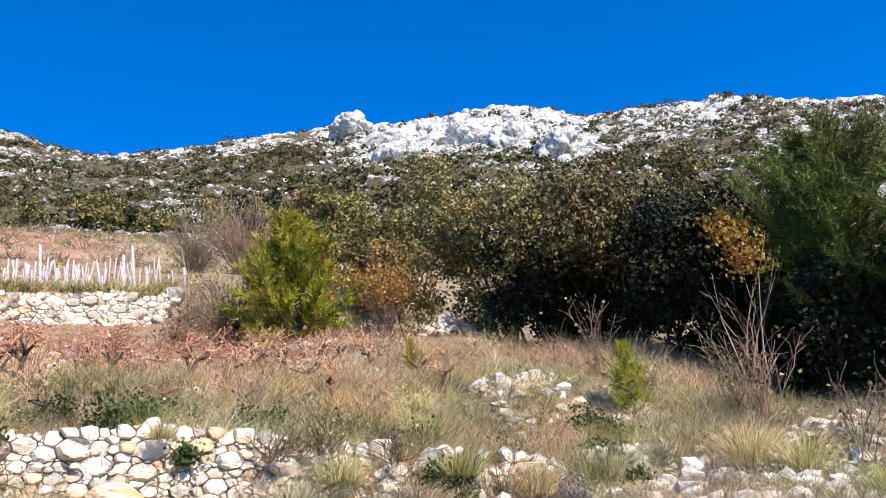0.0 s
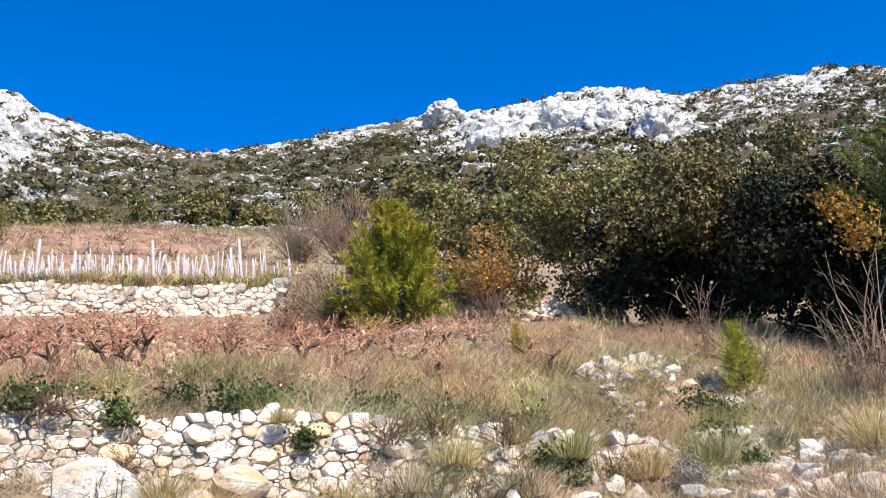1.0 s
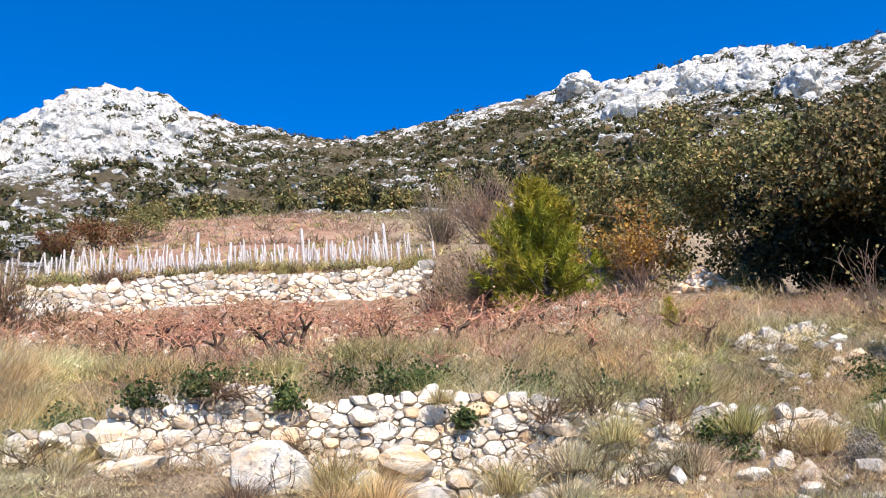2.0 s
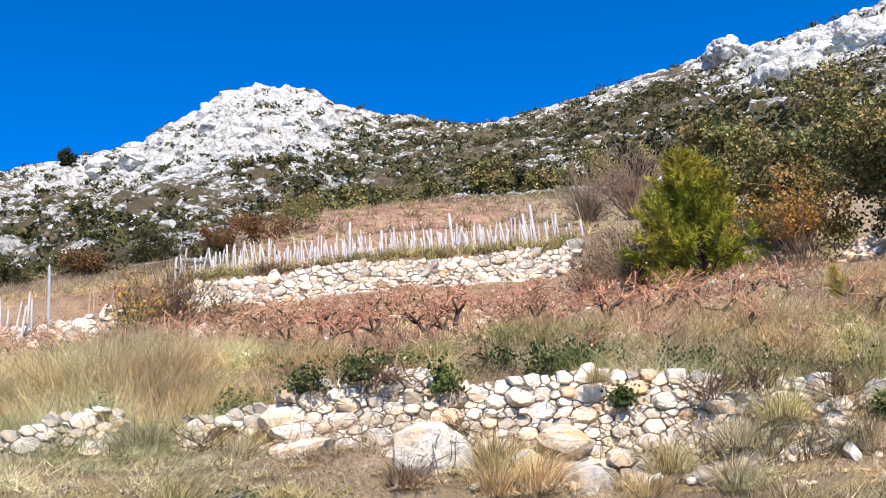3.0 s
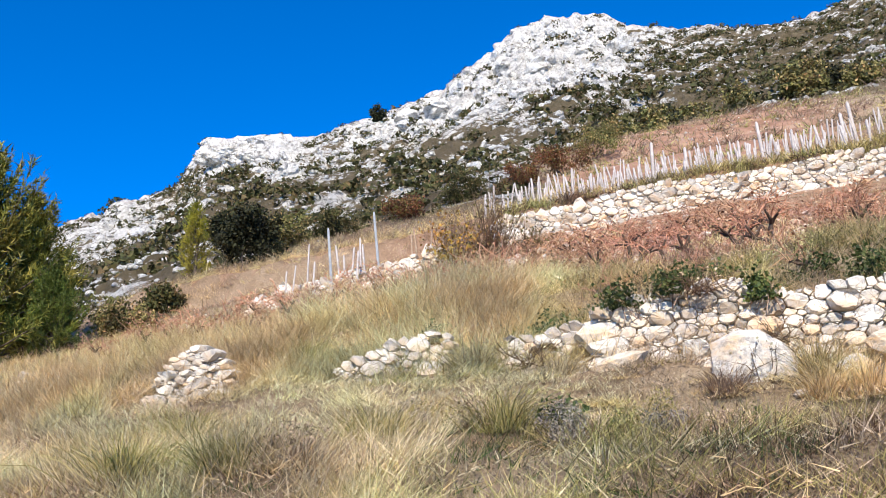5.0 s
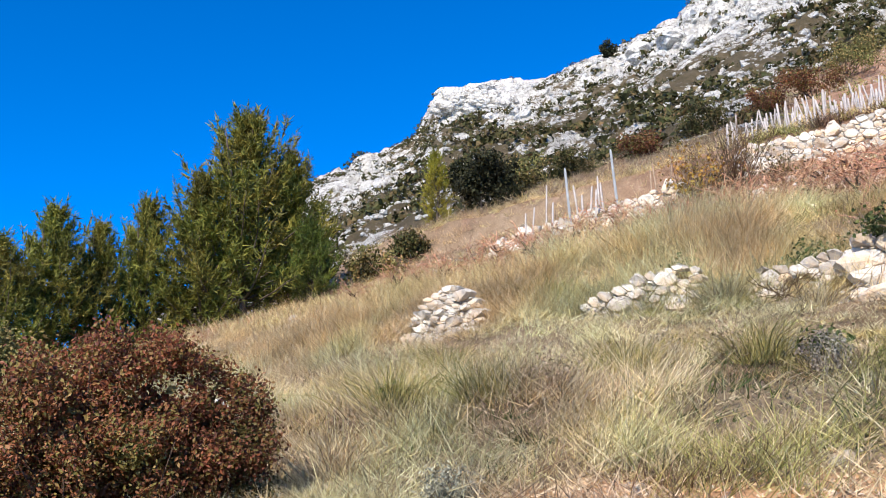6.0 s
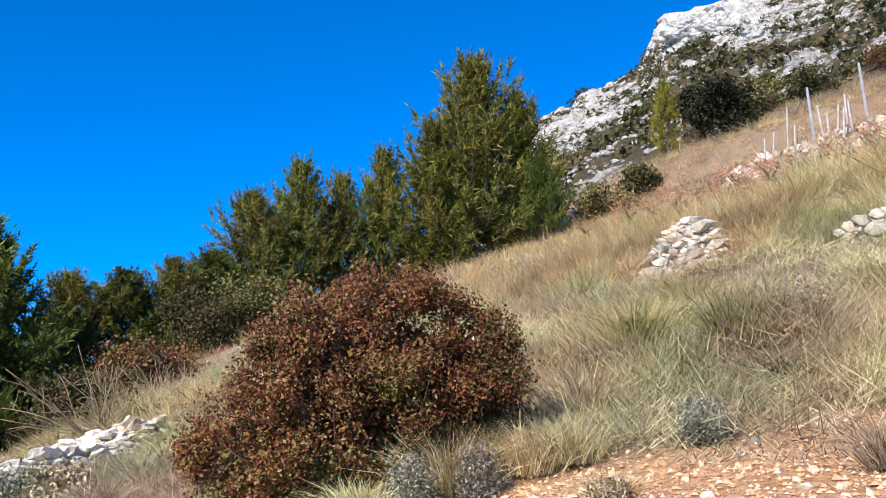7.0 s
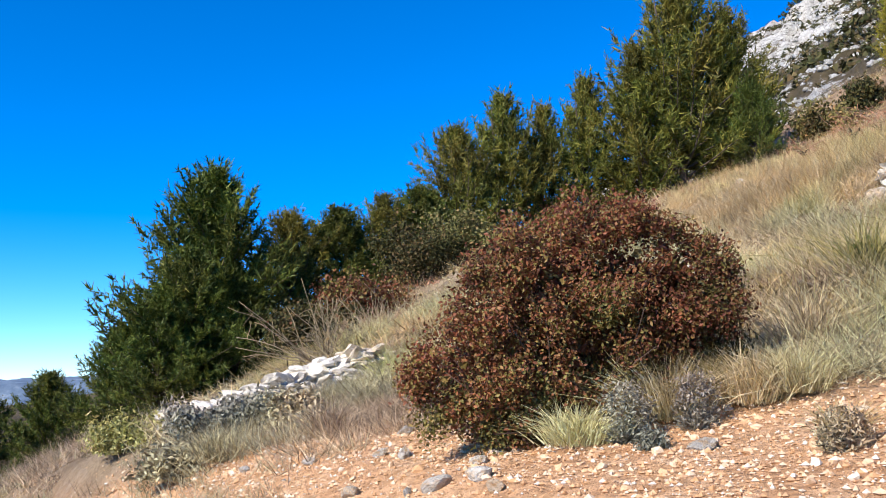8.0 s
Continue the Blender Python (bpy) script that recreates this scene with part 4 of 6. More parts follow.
wall_boulder(0.08, 2.63, (0.62, 0.42, 0.48), "big pale boulder set low in a dry stone wall")
wall_boulder(-1.05, 2.3, (0.66, 0.4, 0.34), "long flat pale boulder under a dry stone wall")
wall_boulder(1.05, 2.7, (0.5, 0.3, 0.2), "ochre boulder at the foot of the wall", 7.3)
wall_boulder(-1.0, 2.66, (0.5, 0.3, 0.24), "long pale block in the face of the wall", 7.36)
wall_boulder(-0.68, 2.5, (0.34, 0.3, 0.22), "squat pale block low in the wall", 7.3)

# tumbled stones in front of and beside the wall
u, v = rng.uniform(5.4, 7.7, 420), rng.uniform(-8.5, 0.0, 420)
x, y = u * UX + v * VX, u * UY + v * VY
pts = np.stack([x, y, heights(x, y) + 0.03], 1)
tagged(new("rubble", rubble_mesh("rubble", pts, 0.05 + 0.2 * rng.random(420) ** 2, M_RUBBLE)), "tumbled white stones on the slope beside the wall", "rubble", kind="stuff")
u, v = rng.uniform(9.0, 22.5, 1500), rng.uniform(-6, 14, 1500)
x, y = u * UX + v * VX, u * UY + v * VY
pts = np.stack([x, y, heights(x, y) + 0.01], 1)
tagged(new("field_stones", rubble_mesh("field_stones", pts, 0.05 + 0.17 * rng.random(1500) ** 2.2, M_RUBBLE)), "small pale stones strewn over the old vineyard", "stones", kind="stuff")
a, r = np.radians(rng.uniform(-24, -1, 420)), rng.uniform(8.8, 11.3, 420)
x, y = -r * np.sin(a), r * np.cos(a)
pts = np.stack([x, y, heights(x, y) + 0.02], 1)
tagged(new("rubble", rubble_mesh("rubble", pts, 0.05 + 0.17 * rng.random(420) ** 2, M_RUBBLE)), "scattered pale stones on the rise before the thicket", "rubble", kind="stuff")
# ochre heap by the dark shrubs
u0 = at(0.4, 15.6)
k = rng.random(260) ** 0.6
a = rng.uniform(0, 6.28, 260)
pts = np.stack([u0.x + np.cos(a) * k * 0.5, u0.y + np.sin(a) * k * 0.35, k], 1)
pts[:, 2] = heights(pts[:, 0], pts[:, 1]) + (1 - k) * 0.36
tagged(new("stone_heap", rubble_mesh("stone_heap", pts, rng.uniform(0.07, 0.17, 260), M_GRAVEL)), "heap of orange-stained stones beside dark shrubs", "stone heap", kind="stuff")

# ---- gravel bank ----
n = 52000
u, v = rng.uniform(1.2, 4.6, n), rng.uniform(-1.5, 9.5, n)
ok = (u < bank_edge(v) + rng.normal(size=n) * 0.18)
u, v = u[ok], v[ok]
x, y = u * UX + v * VX, u * UY + v * VY
pts = np.stack([x, y, heights(x, y) + 0.004], 1)
sel = rng.random(len(pts)) < 0.07
tagged(new("gravel", rubble_mesh("gravel", pts[sel], 0.02 + 0.036 * rng.random(int(sel.sum())) ** 3, M_GRAVEL)), "chunky pale stones strewn over the road bank", "gravel", kind="stuff")
tagged(new("gravel", rubble_mesh("gravel", pts, 0.008 + 0.024 * rng.random(len(pts)) ** 4, M_GRAVEL, True)), "loose ochre and white gravel on the road bank", "gravel", kind="stuff")
for k in range(40):
    v0 = rng.uniform(-1, 7.5)
    u0 = rng.uniform(1.6, max(1.9, float(bank_edge(v0))))
    s = rng.uniform(0.045, 0.1)
    p = uv(u0, v0)
    tagged(lay_stone(None, p + Vector((0, 0, s * 0.15)), (s * 1.4, s, s * 0.7), STONES, 0.3, "loose_stone"), "pale loose stone lying on the gravel bank", "stone", "loose stones on the bank")
# white rock ledge above the road
def ledge(az, r, size, label, sink):
    p = late(az, r)
    p.z += size[2] * (0.5 - sink)
    return tagged(lay_stone(None, p, size, ROCKS_ROUGH, 0.12, "boulder"), label, "boulder", "rocks of the ledge")


for k in range(16):
    t = k / 15
    s = rng.uniform(0.35, 0.62)
    ledge(101.6 - 10.4 * t + rng.normal() * 0.25, 8.2 + 0.9 * t + rng.normal() * 0.15, (s * 1.7, s, s * rng.uniform(0.4, 0.6)), "rough white limestone ledge at the edge of the slope", 0.36)
boulder(75.6, 7.4, (0.42, 0.3, 0.3), "pinkish boulder half buried in dry grass", 0.2)

# ---- vineyard ----
def vine_meshes(seed):
    trunk = wander((0, 0, -0.08), (0.25, 0.12, 1), 0.4, 0.045, 0.03, 5, 0.35)
    arms = [wander(trunk[-1][0], (math.cos(a), math.sin(a), 0.7), 0.24, 0.026, 0.016, 3, 0.35) for a in rng.uniform(0, 6.28, 3)]
    canes, tips = [], []
    for k in range(8):
        p = arms[k % 3][-1][0] if k % 4 else trunk[-1][0]
        a = 6.28 * k / 8 + rng.normal() * 0.3
        lines = [wander(p, (math.cos(a), math.sin(a), rng.uniform(0.2, 1.8)), rng.uniform(0.3, 0.6), 0.009, 0.006, 5, 0.22, -0.02)]
        for b in range(3):
            q = lines[0][int(rng.integers(1, 5))][0]
            a2 = a + rng.normal() * 0.9
            lines.append(wander(q, (math.cos(a2), math.sin(a2), rng.uniform(-0.4, 1.0)), rng.uniform(0.15, 0.35), 0.006, 0.0045, 3, 0.3, -0.03))
        tips += [tuple(q) for l in lines for q, _ in l]
        canes.append(tubes("cane", lines, M_CANE, 3))
    t = np.array(tips)[rng.integers(0, len(tips), 44)] + rng.normal(size=(44, 3)) * 0.05
    return tubes("trunk", [trunk] + arms, M_VINEWOOD, 6), canes, leaf_mesh("foliage", t, unit(44), np.full(44, 0.038), M_DRYLEAF, 0.3, 1.1)


VINES = [vine_meshes(k) for k in range(7)]
for row in range(9):
    u0 = 8.9 + row * 1.18
    v0 = -4.6 + 0.02 * row
    while v0 < 10.5 - 0.2 * abs(row - 5):
        if rng.random() < 0.9 and not (row < 3 and v0 > (1.5, 4, 5)[row]):
            p = uv(u0 + rng.normal() * 0.2, v0 + rng.normal() * 0.12)
            ob = thing("grape_vine", p, "leafless grape vine with tangled reddish canes", "vine", "vines on the terrace", rng.uniform(0, 6.28), rng.uniform(0.45, 0.75) if row < 2 else rng.uniform(0.6, 1.0))
            stock, canes, leaves = VINES[int(rng.integers(7))]
            part("trunk", stock, ob)
            part("foliage", leaves, ob, "withered reddish leaves")
            for me in canes:
                part("cane", me, ob)
        v0 += rng.uniform(0.62, 0.9)


def stake_mesh(name, w, material, sides=6):
    return tubes(name, [[((0, 0, -0.15), w), ((0, 0, 0.5), w * 0.95), ((0, 0, 0.96), w * 0.85), ((0, 0, 1.0), w * 0.4)]], material, sides)


STAKES = [stake_mesh("vine_stake", 0.024 + 0.006 * k, M_STAKE) for k in range(4)]
BROWN_STAKES = [stake_mesh("vine_stake", 0.028, M_RUST), stake_mesh("vine_stake", 0.022, M_RUST)]
POSTS = stake_mesh("fence_post", 0.045, M_POST, 4)


def stake(p, h, meshes, label, name="vine_stake", lean=0.1, group="stakes of the upper vineyard", fat=1.0):
    ob = new(name, meshes[int(rng.integers(len(meshes)))])
    ob.matrix_basis = Matrix.LocRotScale(p, Euler((rng.normal() * lean, rng.normal() * lean, rng.uniform(0, 6))), (fat, fat, h))
    return tagged(ob, label, name.replace("_", " ").split()[-1], group)


for row in range(8):
    u0 = 24.2 + row * 1.2
    v0 = -4.9 + 0.1 * row
    while v0 < 6.6:
        p = uv(u0 + rng.normal() * 0.15, v0)
        stake(p, 0.4 + 0.55 * rng.random() ** 1.6, STAKES, "bleached whitish wooden vine stake above the wall")
        v0 += rng.uniform(0.22, 0.62)
for az, r, h, lean in ((19.5, 25.8, 1.35, 0.03), (20.1, 25.6, 1.05, 0.03), (31.5, 25.4, 1.3, 0.05), (29.4, 26.0, 1.0, 0.1), (24.8, 25.5, 1.2, 0.08)):
    stake(at(az, r), h, [STAKES[3]], "tall bleached end post of a vine row", "vine_post", lean, "end posts", 1.3)
stake(at(16.3, 25.0), 0.95, BROWN_STAKES, "leaning brown wooden stake", "vine_stake", 0.15)
for az, h in ((49.3, 2.0), (52.3, 1.8)):
    stake(at(az, 21.2), h, [POSTS], "square grey concrete fence post on a low wall", "fence_post", 0.02, "fence posts")
for az in (46.2, 46.8, 47.3, 50.2, 50.5, 50.9, 51.2, 51.7, 51.5, 53.6, 53.9, 54.9, 55.3, 45.2, 44.6, 43.6, 42.9, 42.3):
    stake(at(az, 21.0 + rng.normal() * 0.5), rng.uniform(1.0, 1.6), BROWN_STAKES if az < 48 else STAKES[:2], "thin weathered vine stake on the low wall", "vine_stake", 0.09, "stakes of the lower row")

# ---- shrubs and trees on the right of the vineyard ----
def dome(w, h, lobes, small=0.13, lift=0.0):
    """A bushy crown: many small leafy heads over a rounded form, and a hollow core."""
    out = [((0, 0, h * 0.5 + lift), (w * 0.3, w * 0.3, h * 0.34))]
    for k in range(lobes * 2):
        q = unit(1)[0]
        q[2] = rng.uniform(-1.0, 1.0)
        g = rng.uniform(0.7, 1.02)
        rr = w * small * rng.uniform(0.6, 1.25)
        out.append(((q[0] * w * 0.42 * g, q[1] * w * 0.42 * g, h * 0.48 + q[2] * h * 0.42 * g + lift), (rr, rr, rr * rng.uniform(0.6, 0.9))))
    return out


leafy("holm_oak", "dense olive-brown holm oak at the vineyard's edge", at(-3.4, 17.0), dome(3.7, 4.0, 24), 32000, 0.052, M_OAK, "oak", "evergreen thicket", 12, None, 0.08, 0.75, 0, 1.5, 24)
leafy("holm_oak", "dark brownish green evergreen oak over deep shade", at(-10.6, 14.9), dome(3.9, 2.2, 22, 0.13, 0.8), 26000, 0.055, M_OAK_MID, "oak", "evergreen thicket", 12, None, 0.08, 0.75, 0, 1.5, 24)
# the dark shrubs from here carry the thicket's shade in their leaf colour
leafy("holm_oak", "dark evergreen shrub behind bare canes, shade put into its leaf colour", at(-16.6, 14.0), dome(3.2, 2.1, 16, 0.13, 0.8), 20000, 0.055, M_OAK_DARK_SHADE, "oak", "evergreen thicket", 10)
leafy("holm_oak", "low shrub at the thicket's foot, deep shade put into its leaf colour", at(-6.5, 15.2), dome(2.6, 2.0, 12), 14000, 0.055, M_OAK_DARK_SHADE, "oak", "evergreen thicket", 8)
leafy("holm_oak", "undergrowth below a pine, shade put into its leaf colour", at(-23.5, 13.4), dome(3.4, 2.4, 12), 18000, 0.055, M_OAK_DARK_SHADE, "oak", "evergreen thicket", 8)
# added undergrowth whose black leaves stand in for shade under the crowns
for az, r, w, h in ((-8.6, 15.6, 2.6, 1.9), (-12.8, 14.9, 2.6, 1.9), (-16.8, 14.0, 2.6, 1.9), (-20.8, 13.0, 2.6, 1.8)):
    leafy("holm_oak", "low added undergrowth at the thicket's foot, leaves blackened as shade", at(az, r), dome(w, h, 14), 9000, 0.05, M_OAK_DARK_SHADE, "oak", "evergreen thicket", 6, None, 0.08, 0.6, 0, 1.5, 24)
leafy("holm_oak", "green evergreen shrub behind the oaks", at(3.6, 24.5), dome(3.2, 3.7, 12), 16000, 0.075, M_OAK, "oak", "evergreen thicket", 8)
leafy("holm_oak", "green shrub on the upper terrace edge", at(7.2, 26.5), dome(3.0, 3.4, 12), 14000, 0.08, M_OAK, "oak", "evergreen thicket", 8)
PINE_BIG = pine_parts(4.3, 4.9, M_PINE_GREEN, 22, 30, 22, 0.11, 0.018, 0.34, 0, 0.5, 0.32)
pine(PINE_BIG, "broad dark green pine in front of the mountain", at(-23.4, 12.8), 0.4, 0.84, "pines by the vineyard")
pine(PINE_BIG, "dark pine behind the evergreen thicket", at(-31.0, 12.0), 2.0, 0.8, "pines by the vineyard")
SEED_PINE = pine_parts(2.3, 2.5, M_PINE_YELLOW, 18, 22, 20, 0.12, 0.019, 0.02, 4, 0.75, 0.3)
pine(SEED_PINE, "bushy yellow-green young pine among the vines", at(9.9, 17.8), 0.0, 1.1, "young pines", 1.0)
SPRIG = pine_parts(0.75, 0.5, M_PINE_YELLOW, 10, 5, 12, 0.07, 0.008, 0.05, 0, 0.8, 0.14)
pine(SPRIG, "small bright green pine seedling", at(-9.9, 10.6), 0.0, 1.0, "young pines")
pine(SPRIG, "tiny green pine seedling by the vines", at(2.9, 11.6), 1.0, 0.55, "young pines")

twiggy("autumn_shrub", "shrub with yellow and orange autumn leaves", at(4.2, 16.6), 1.7, 1.15, 34, M_TWIG, 3000, M_YELLOW, "shrub", "autumn shrubs", 0.048, 0.012, 0.6)
leafy("autumn_shrub", "spray of orange leaves against dark evergreens", at(-17.6, 12.0) + Vector((0, 0, 0.1)), [((0, 0, 2.3), (0.28, 0.28, 0.36)), ((0.12, 0, 2.0), (0.3, 0.3, 0.22)), ((-0.1, 0.1, 2.55), (0.16, 0.16, 0.16))], 620, 0.05, M_YELLOW, "shrub", "autumn shrubs", 7, M_TWIG, 0.1, 0.2, 0, 1.3, 10, 1.0, 0.014)
for az, r, h, s, n in ((14.2, 19.6, 1.7, 0.9, 60), (12.4, 21.5, 1.5, 0.8, 40), (17.0, 20.5, 1.0, 0.7, 40), (13.0, 30.0, 3.0, 1.5, 110), (16.0, 31.0, 2.4, 1.4, 80), (9.5, 29.0, 2.6, 1.3, 70), (-1.2, 18.5, 1.0, 0.4, 24), (8.0, 18.6, 0.9, 0.6, 26)):
    twiggy("bare_shrub", "bare greyish brown shrub with a tangle of twigs", at(az, r), h, s, n, M_TWIG, 200, M_BROWN, "shrub", "bare shrubs", 0.05, 0.0006 * r)
for az, r, h, s_, n in ((42.4, 20.0, 2.1, 1.0, 110), (44.6, 20.4, 1.5, 0.7, 50), (13.6, 18.6, 1.6, 0.9, 70), (11.6, 19.6, 1.5, 0.8, 60), (15.8, 21.5, 1.5, 0.9, 60), (39.6, 21.5, 1.0, 0.6, 40)):
    twiggy("bare_shrub", "dark leafless shrub with a dense tangle of twigs", at(az, r), h, s_, n, M_VINESTEM, 420, M_OLIVE, "shrub", "bare shrubs", 0.045, 0.011)
twiggy("autumn_shrub", "thin shrub with a few yellow leaves by stakes", at(44.4, 19.9), 1.5, 0.7, 24, M_TWIG, 700, M_YELLOW, "shrub", "autumn shrubs", 0.06, 0.011, 0.5)
for az, r, h, s in ((12.6, 7.75, 0.5, 0.4), (10.9, 7.7, 0.55, 0.45), (9.2, 7.8, 0.5, 0.4), (7.0, 7.9, 0.45, 0.4), (3.6, 8.1, 0.45, 0.4), (28.2, 7.15, 0.3, 0.3), (33.4, 8.0, 0.35, 0.35), (-1.5, 8.5, 0.4, 0.4)):
    twiggy("dry_canes", "tangle of dead brown stems over the wall", at(az, r), h, s, 26, M_VINESTEM, 60, M_GRASS_GREY, "dry plant", "dry stems", 0.02, 0.005)
for az, r, h, s, n in ((-17.2, 10.6, 1.5, 0.35, 22), (-15.6, 10.8, 1.2, 0.3, 16), (-10.8, 11.0, 0.9, 0.4, 14), (-21.5, 9.8, 0.9, 0.4, 18), (-8.4, 11.6, 1.1, 0.4, 12), (-24.5, 9.6, 1.1, 0.4, 14)):
    twiggy("dry_canes", "upright dry brown stems before dark shrubs", at(az, r), h, s, n, M_TWIG, 70, M_OAK, "dry plant", "dry stems", 0.04, 0.008)

# ---- left side: pines, brown bush, hedge ----
PINES = [pine_parts(4.4, 4.3, M_PINE, 26, 15, 17, 0.15, 0.028, 0.02, 8, 0.9, 0.46), pine_parts(4.2, 3.4, M_PINE, 26, 13, 16, 0.15, 0.028, 0.02, 6, 0.85, 0.46), pine_parts(4.0, 4.4, M_PINE_DARK, 24, 19, 18, 0.15, 0.031, 0.02, 3, 0.75, 0.42)]


def pine_to(kind, az, r, top_el, wide=1.0, label="green pine with upswept branches at the slope's edge"):
    """A pine whose tip stands at that elevation."""
    p = late(az, r)
    h = 1.42 + r * math.tan(radians(top_el)) - p.z
    pine(PINES[kind], label, p, rng.uniform(0, 6.28), h / (4.4, 4.2, 4.0)[kind], "pines at the edge of the slope", wide)


pine_to(0, 71.6, 26.0, 22.0, 1.0, "tall bushy green pine on the ridge of dry grass")
pine_to(1, 68.8, 26.8, 19.9, 0.95)
pine_to(1, 74.0, 25.6, 18.5, 1.0)
pine_to(2, 67.5, 25.0, 16.2, 0.8)
pine_to(1, 77.2, 25.5, 16.9, 0.85)
pine_to(1, 79.8, 25.0, 15.4, 0.85)
pine_to(1, 82.3, 24.0, 16.1, 0.95)
pine_to(0, 85.2, 23.0, 14.3, 1.0)
pine_to(2, 87.6, 21.5, 10.8, 1.3)
pine_to(0, 89.8, 20.5, 10.5, 1.15)
pine_to(2, 92.4, 20.0, 9.6, 1.3)
pine_to(0, 95.4, 19.5, 9.4, 1.2)
pine_to(2, 99.9, 18.0, 11.4, 1.0, "tall dark pine standing at the end of the slope")
pine_to(2, 101.2, 17.2, 7.0, 1.1)
pine_to(2, 102.8, 16.8, 4.8, 1.0)
pine_to(2, 98.6, 17.4, 6.0, 1.1)
pine_to(2, 105.0, 18.0, 2.6, 1.0)
pine_to(2, 108.6, 20.0, 0.2, 1.1)
pine_to(2, 112.0, 21.0, -0.5, 1.1)
YOUNG = pine_parts(3.4, 1.7, M_PINE_YELLOW, 20, 6, 12, 0.14, 0.024, 0.03, 0, 0.6, 0.34)
pine(YOUNG, "slender yellow-green pine before the mountain", at(60.4, 30.0), 0.0, 0.72, "young pines")
leafy("evergreen_shrub", "round dark evergreen shrub on the slope", at(57.4, 30.0), dome(2.6, 2.1, 12), 9000, 0.075, M_OAK_DARK_SHADE, "shrub", "shrubs on the slope", 6)
for az, r, w, h, m in ((64.5, 27, 2.2, 1.0, M_OAK), (62.2, 28, 1.6, 0.8, M_HEATH), (89.0, 17.5, 2.0, 1.1, M_HEATH), (86.0, 18.0, 1.6, 0.9, M_OAK), (92.5, 16.0, 1.6, 0.9, M_BROWN), (96.0, 15.0, 1.6, 0.8, M_HEATH), (36.8, 47, 3.4, 1.7, M_BROWN), (34.8, 50, 3.4, 2.2, M_OAK), (39.5, 45, 3.0, 1.3, M_BROWN), (43.5, 44, 3.0, 1.5, M_HEATH), (47.5, 40, 3.0, 1.2, M_BROWN), (51.5, 38, 3.0, 1.2, M_HEATH), (55, 36, 2.6, 1.3, M_OAK)):
    leafy("evergreen_shrub", "low shrub on the dry slope below the mountain", at(az, r), dome(w, h, 9), 4200 if r > 25 else 9000, 0.07 if r > 25 else 0.04, m, "shrub", "shrubs on the slope", 5)
for az, r, w, h, m in ((103.5, 7.4, 0.6, 0.22, M_SAGE), (98.6, 7.0, 0.4, 0.22, M_GRASS_GREY), (107.5, 8.6, 0.8, 0.3, M_GRASS_GREEN), (110.5, 8.0, 0.7, 0.28, M_GRASS_GREY), (105.5, 6.8, 0.5, 0.2, M_GRASS_GREY), (101.0, 7.6, 0.5, 0.22, M_SAGE)):
    leafy("low_shrub", "low grey-green shrub on the lower bank", at(az, r), dome(w, h, 8), 3600, 0.02, m, "shrub", "shrubs on the slope", 5, M_TWIG, 0.04, 0.5, 0, 2.2, 12, 1.0, 0.006)
twiggy("bare_shrub", "arching dry brambles below the pines", at(95.5, 10.5), 0.8, 1.1, 40, M_TWIG, 30, M_BROWN, "shrub", "bare shrubs", 0.04, 0.009)
twiggy("bare_shrub", "arching dry brambles below the pines", at(91.5, 12.5), 0.8, 0.9, 34, M_TWIG, 30, M_BROWN, "shrub", "bare shrubs", 0.04, 0.009)

bush = [((-0.02, 0, 0.58), (0.5, 0.4, 0.42)), ((-0.4, 0, 0.42), (0.36, 0.34, 0.36)), ((0.42, 0, 0.76), (0.36, 0.34, 0.28)), ((0.04, 0, 0.95), (0.34, 0.3, 0.22)), ((-0.25, 0, 0.25), (0.45, 0.35, 0.25))]
for k in range(140):
    t = rng.uniform(-1, 1)
    mid, half = 0.6 + 0.2 * t, 0.6 * (1 - abs(t) ** 2.2) + 0.1
    q = rng.uniform(-1, 1)
    out = math.sqrt(max(0.0, 1 - q * q)) * rng.uniform(0.6, 1.0)
    s = rng.uniform(0.05, 0.14)
    bush.append(((t * 0.86, out * 0.46 * (1 if k % 3 else -1) * -1, max(0.08, mid + q * half)), (s, s, s * 0.85)))
for k in range(70):
    t = rng.uniform(-1, 1)
    mid, half = 0.6 + 0.2 * t, 0.6 * (1 - abs(t) ** 2.2) + 0.1
    bush.append(((t * 0.86 + rng.normal() * 0.03, rng.normal() * 0.25, max(0.1, mid + half * rng.uniform(0.82, 1.02))), (0.035, 0.035, 0.08)))
russet = leafy("russet_bush", "wide russet-brown bush growing on the gravel bank", at(84.0, 4.7) - Vector((0, 0, 0.1)), bush, 78000, 0.0145, M_BROWN, "bush", "", 60, M_VINEWOOD, 0.03, 0.3, radians(83), 1.8, 14, 0.88, 0.011)
olive = [((0.5 + 0.3 * math.cos(k * 1.7), -0.22 + 0.16 * math.sin(k * 2.3), 0.5 + 0.24 * math.sin(k * 1.1)), (0.12, 0.1, 0.09)) for k in range(14)]
olive += [((-0.75 + 0.14 * k, -0.34, 0.16 + 0.1 * math.sin(k * 2.0)), (0.11, 0.08, 0.12)) for k in range(9)]
p, d = clumps(olive, 11000, 14, 0.035, 0.3)
core = [((0.12, 0.0, 0.82), (0.5, 0.24, 0.26)), ((0.56, -0.05, 0.76), (0.3, 0.2, 0.26)), ((0.0, 0.05, 0.5), (0.62, 0.26, 0.36)), ((-0.35, 0.05, 0.36), (0.36, 0.24, 0.3)), ((0.4, 0.05, 0.68), (0.36, 0.24, 0.26))]
q, o = clumps(core, 10500, 10, 0.04, 0.1)
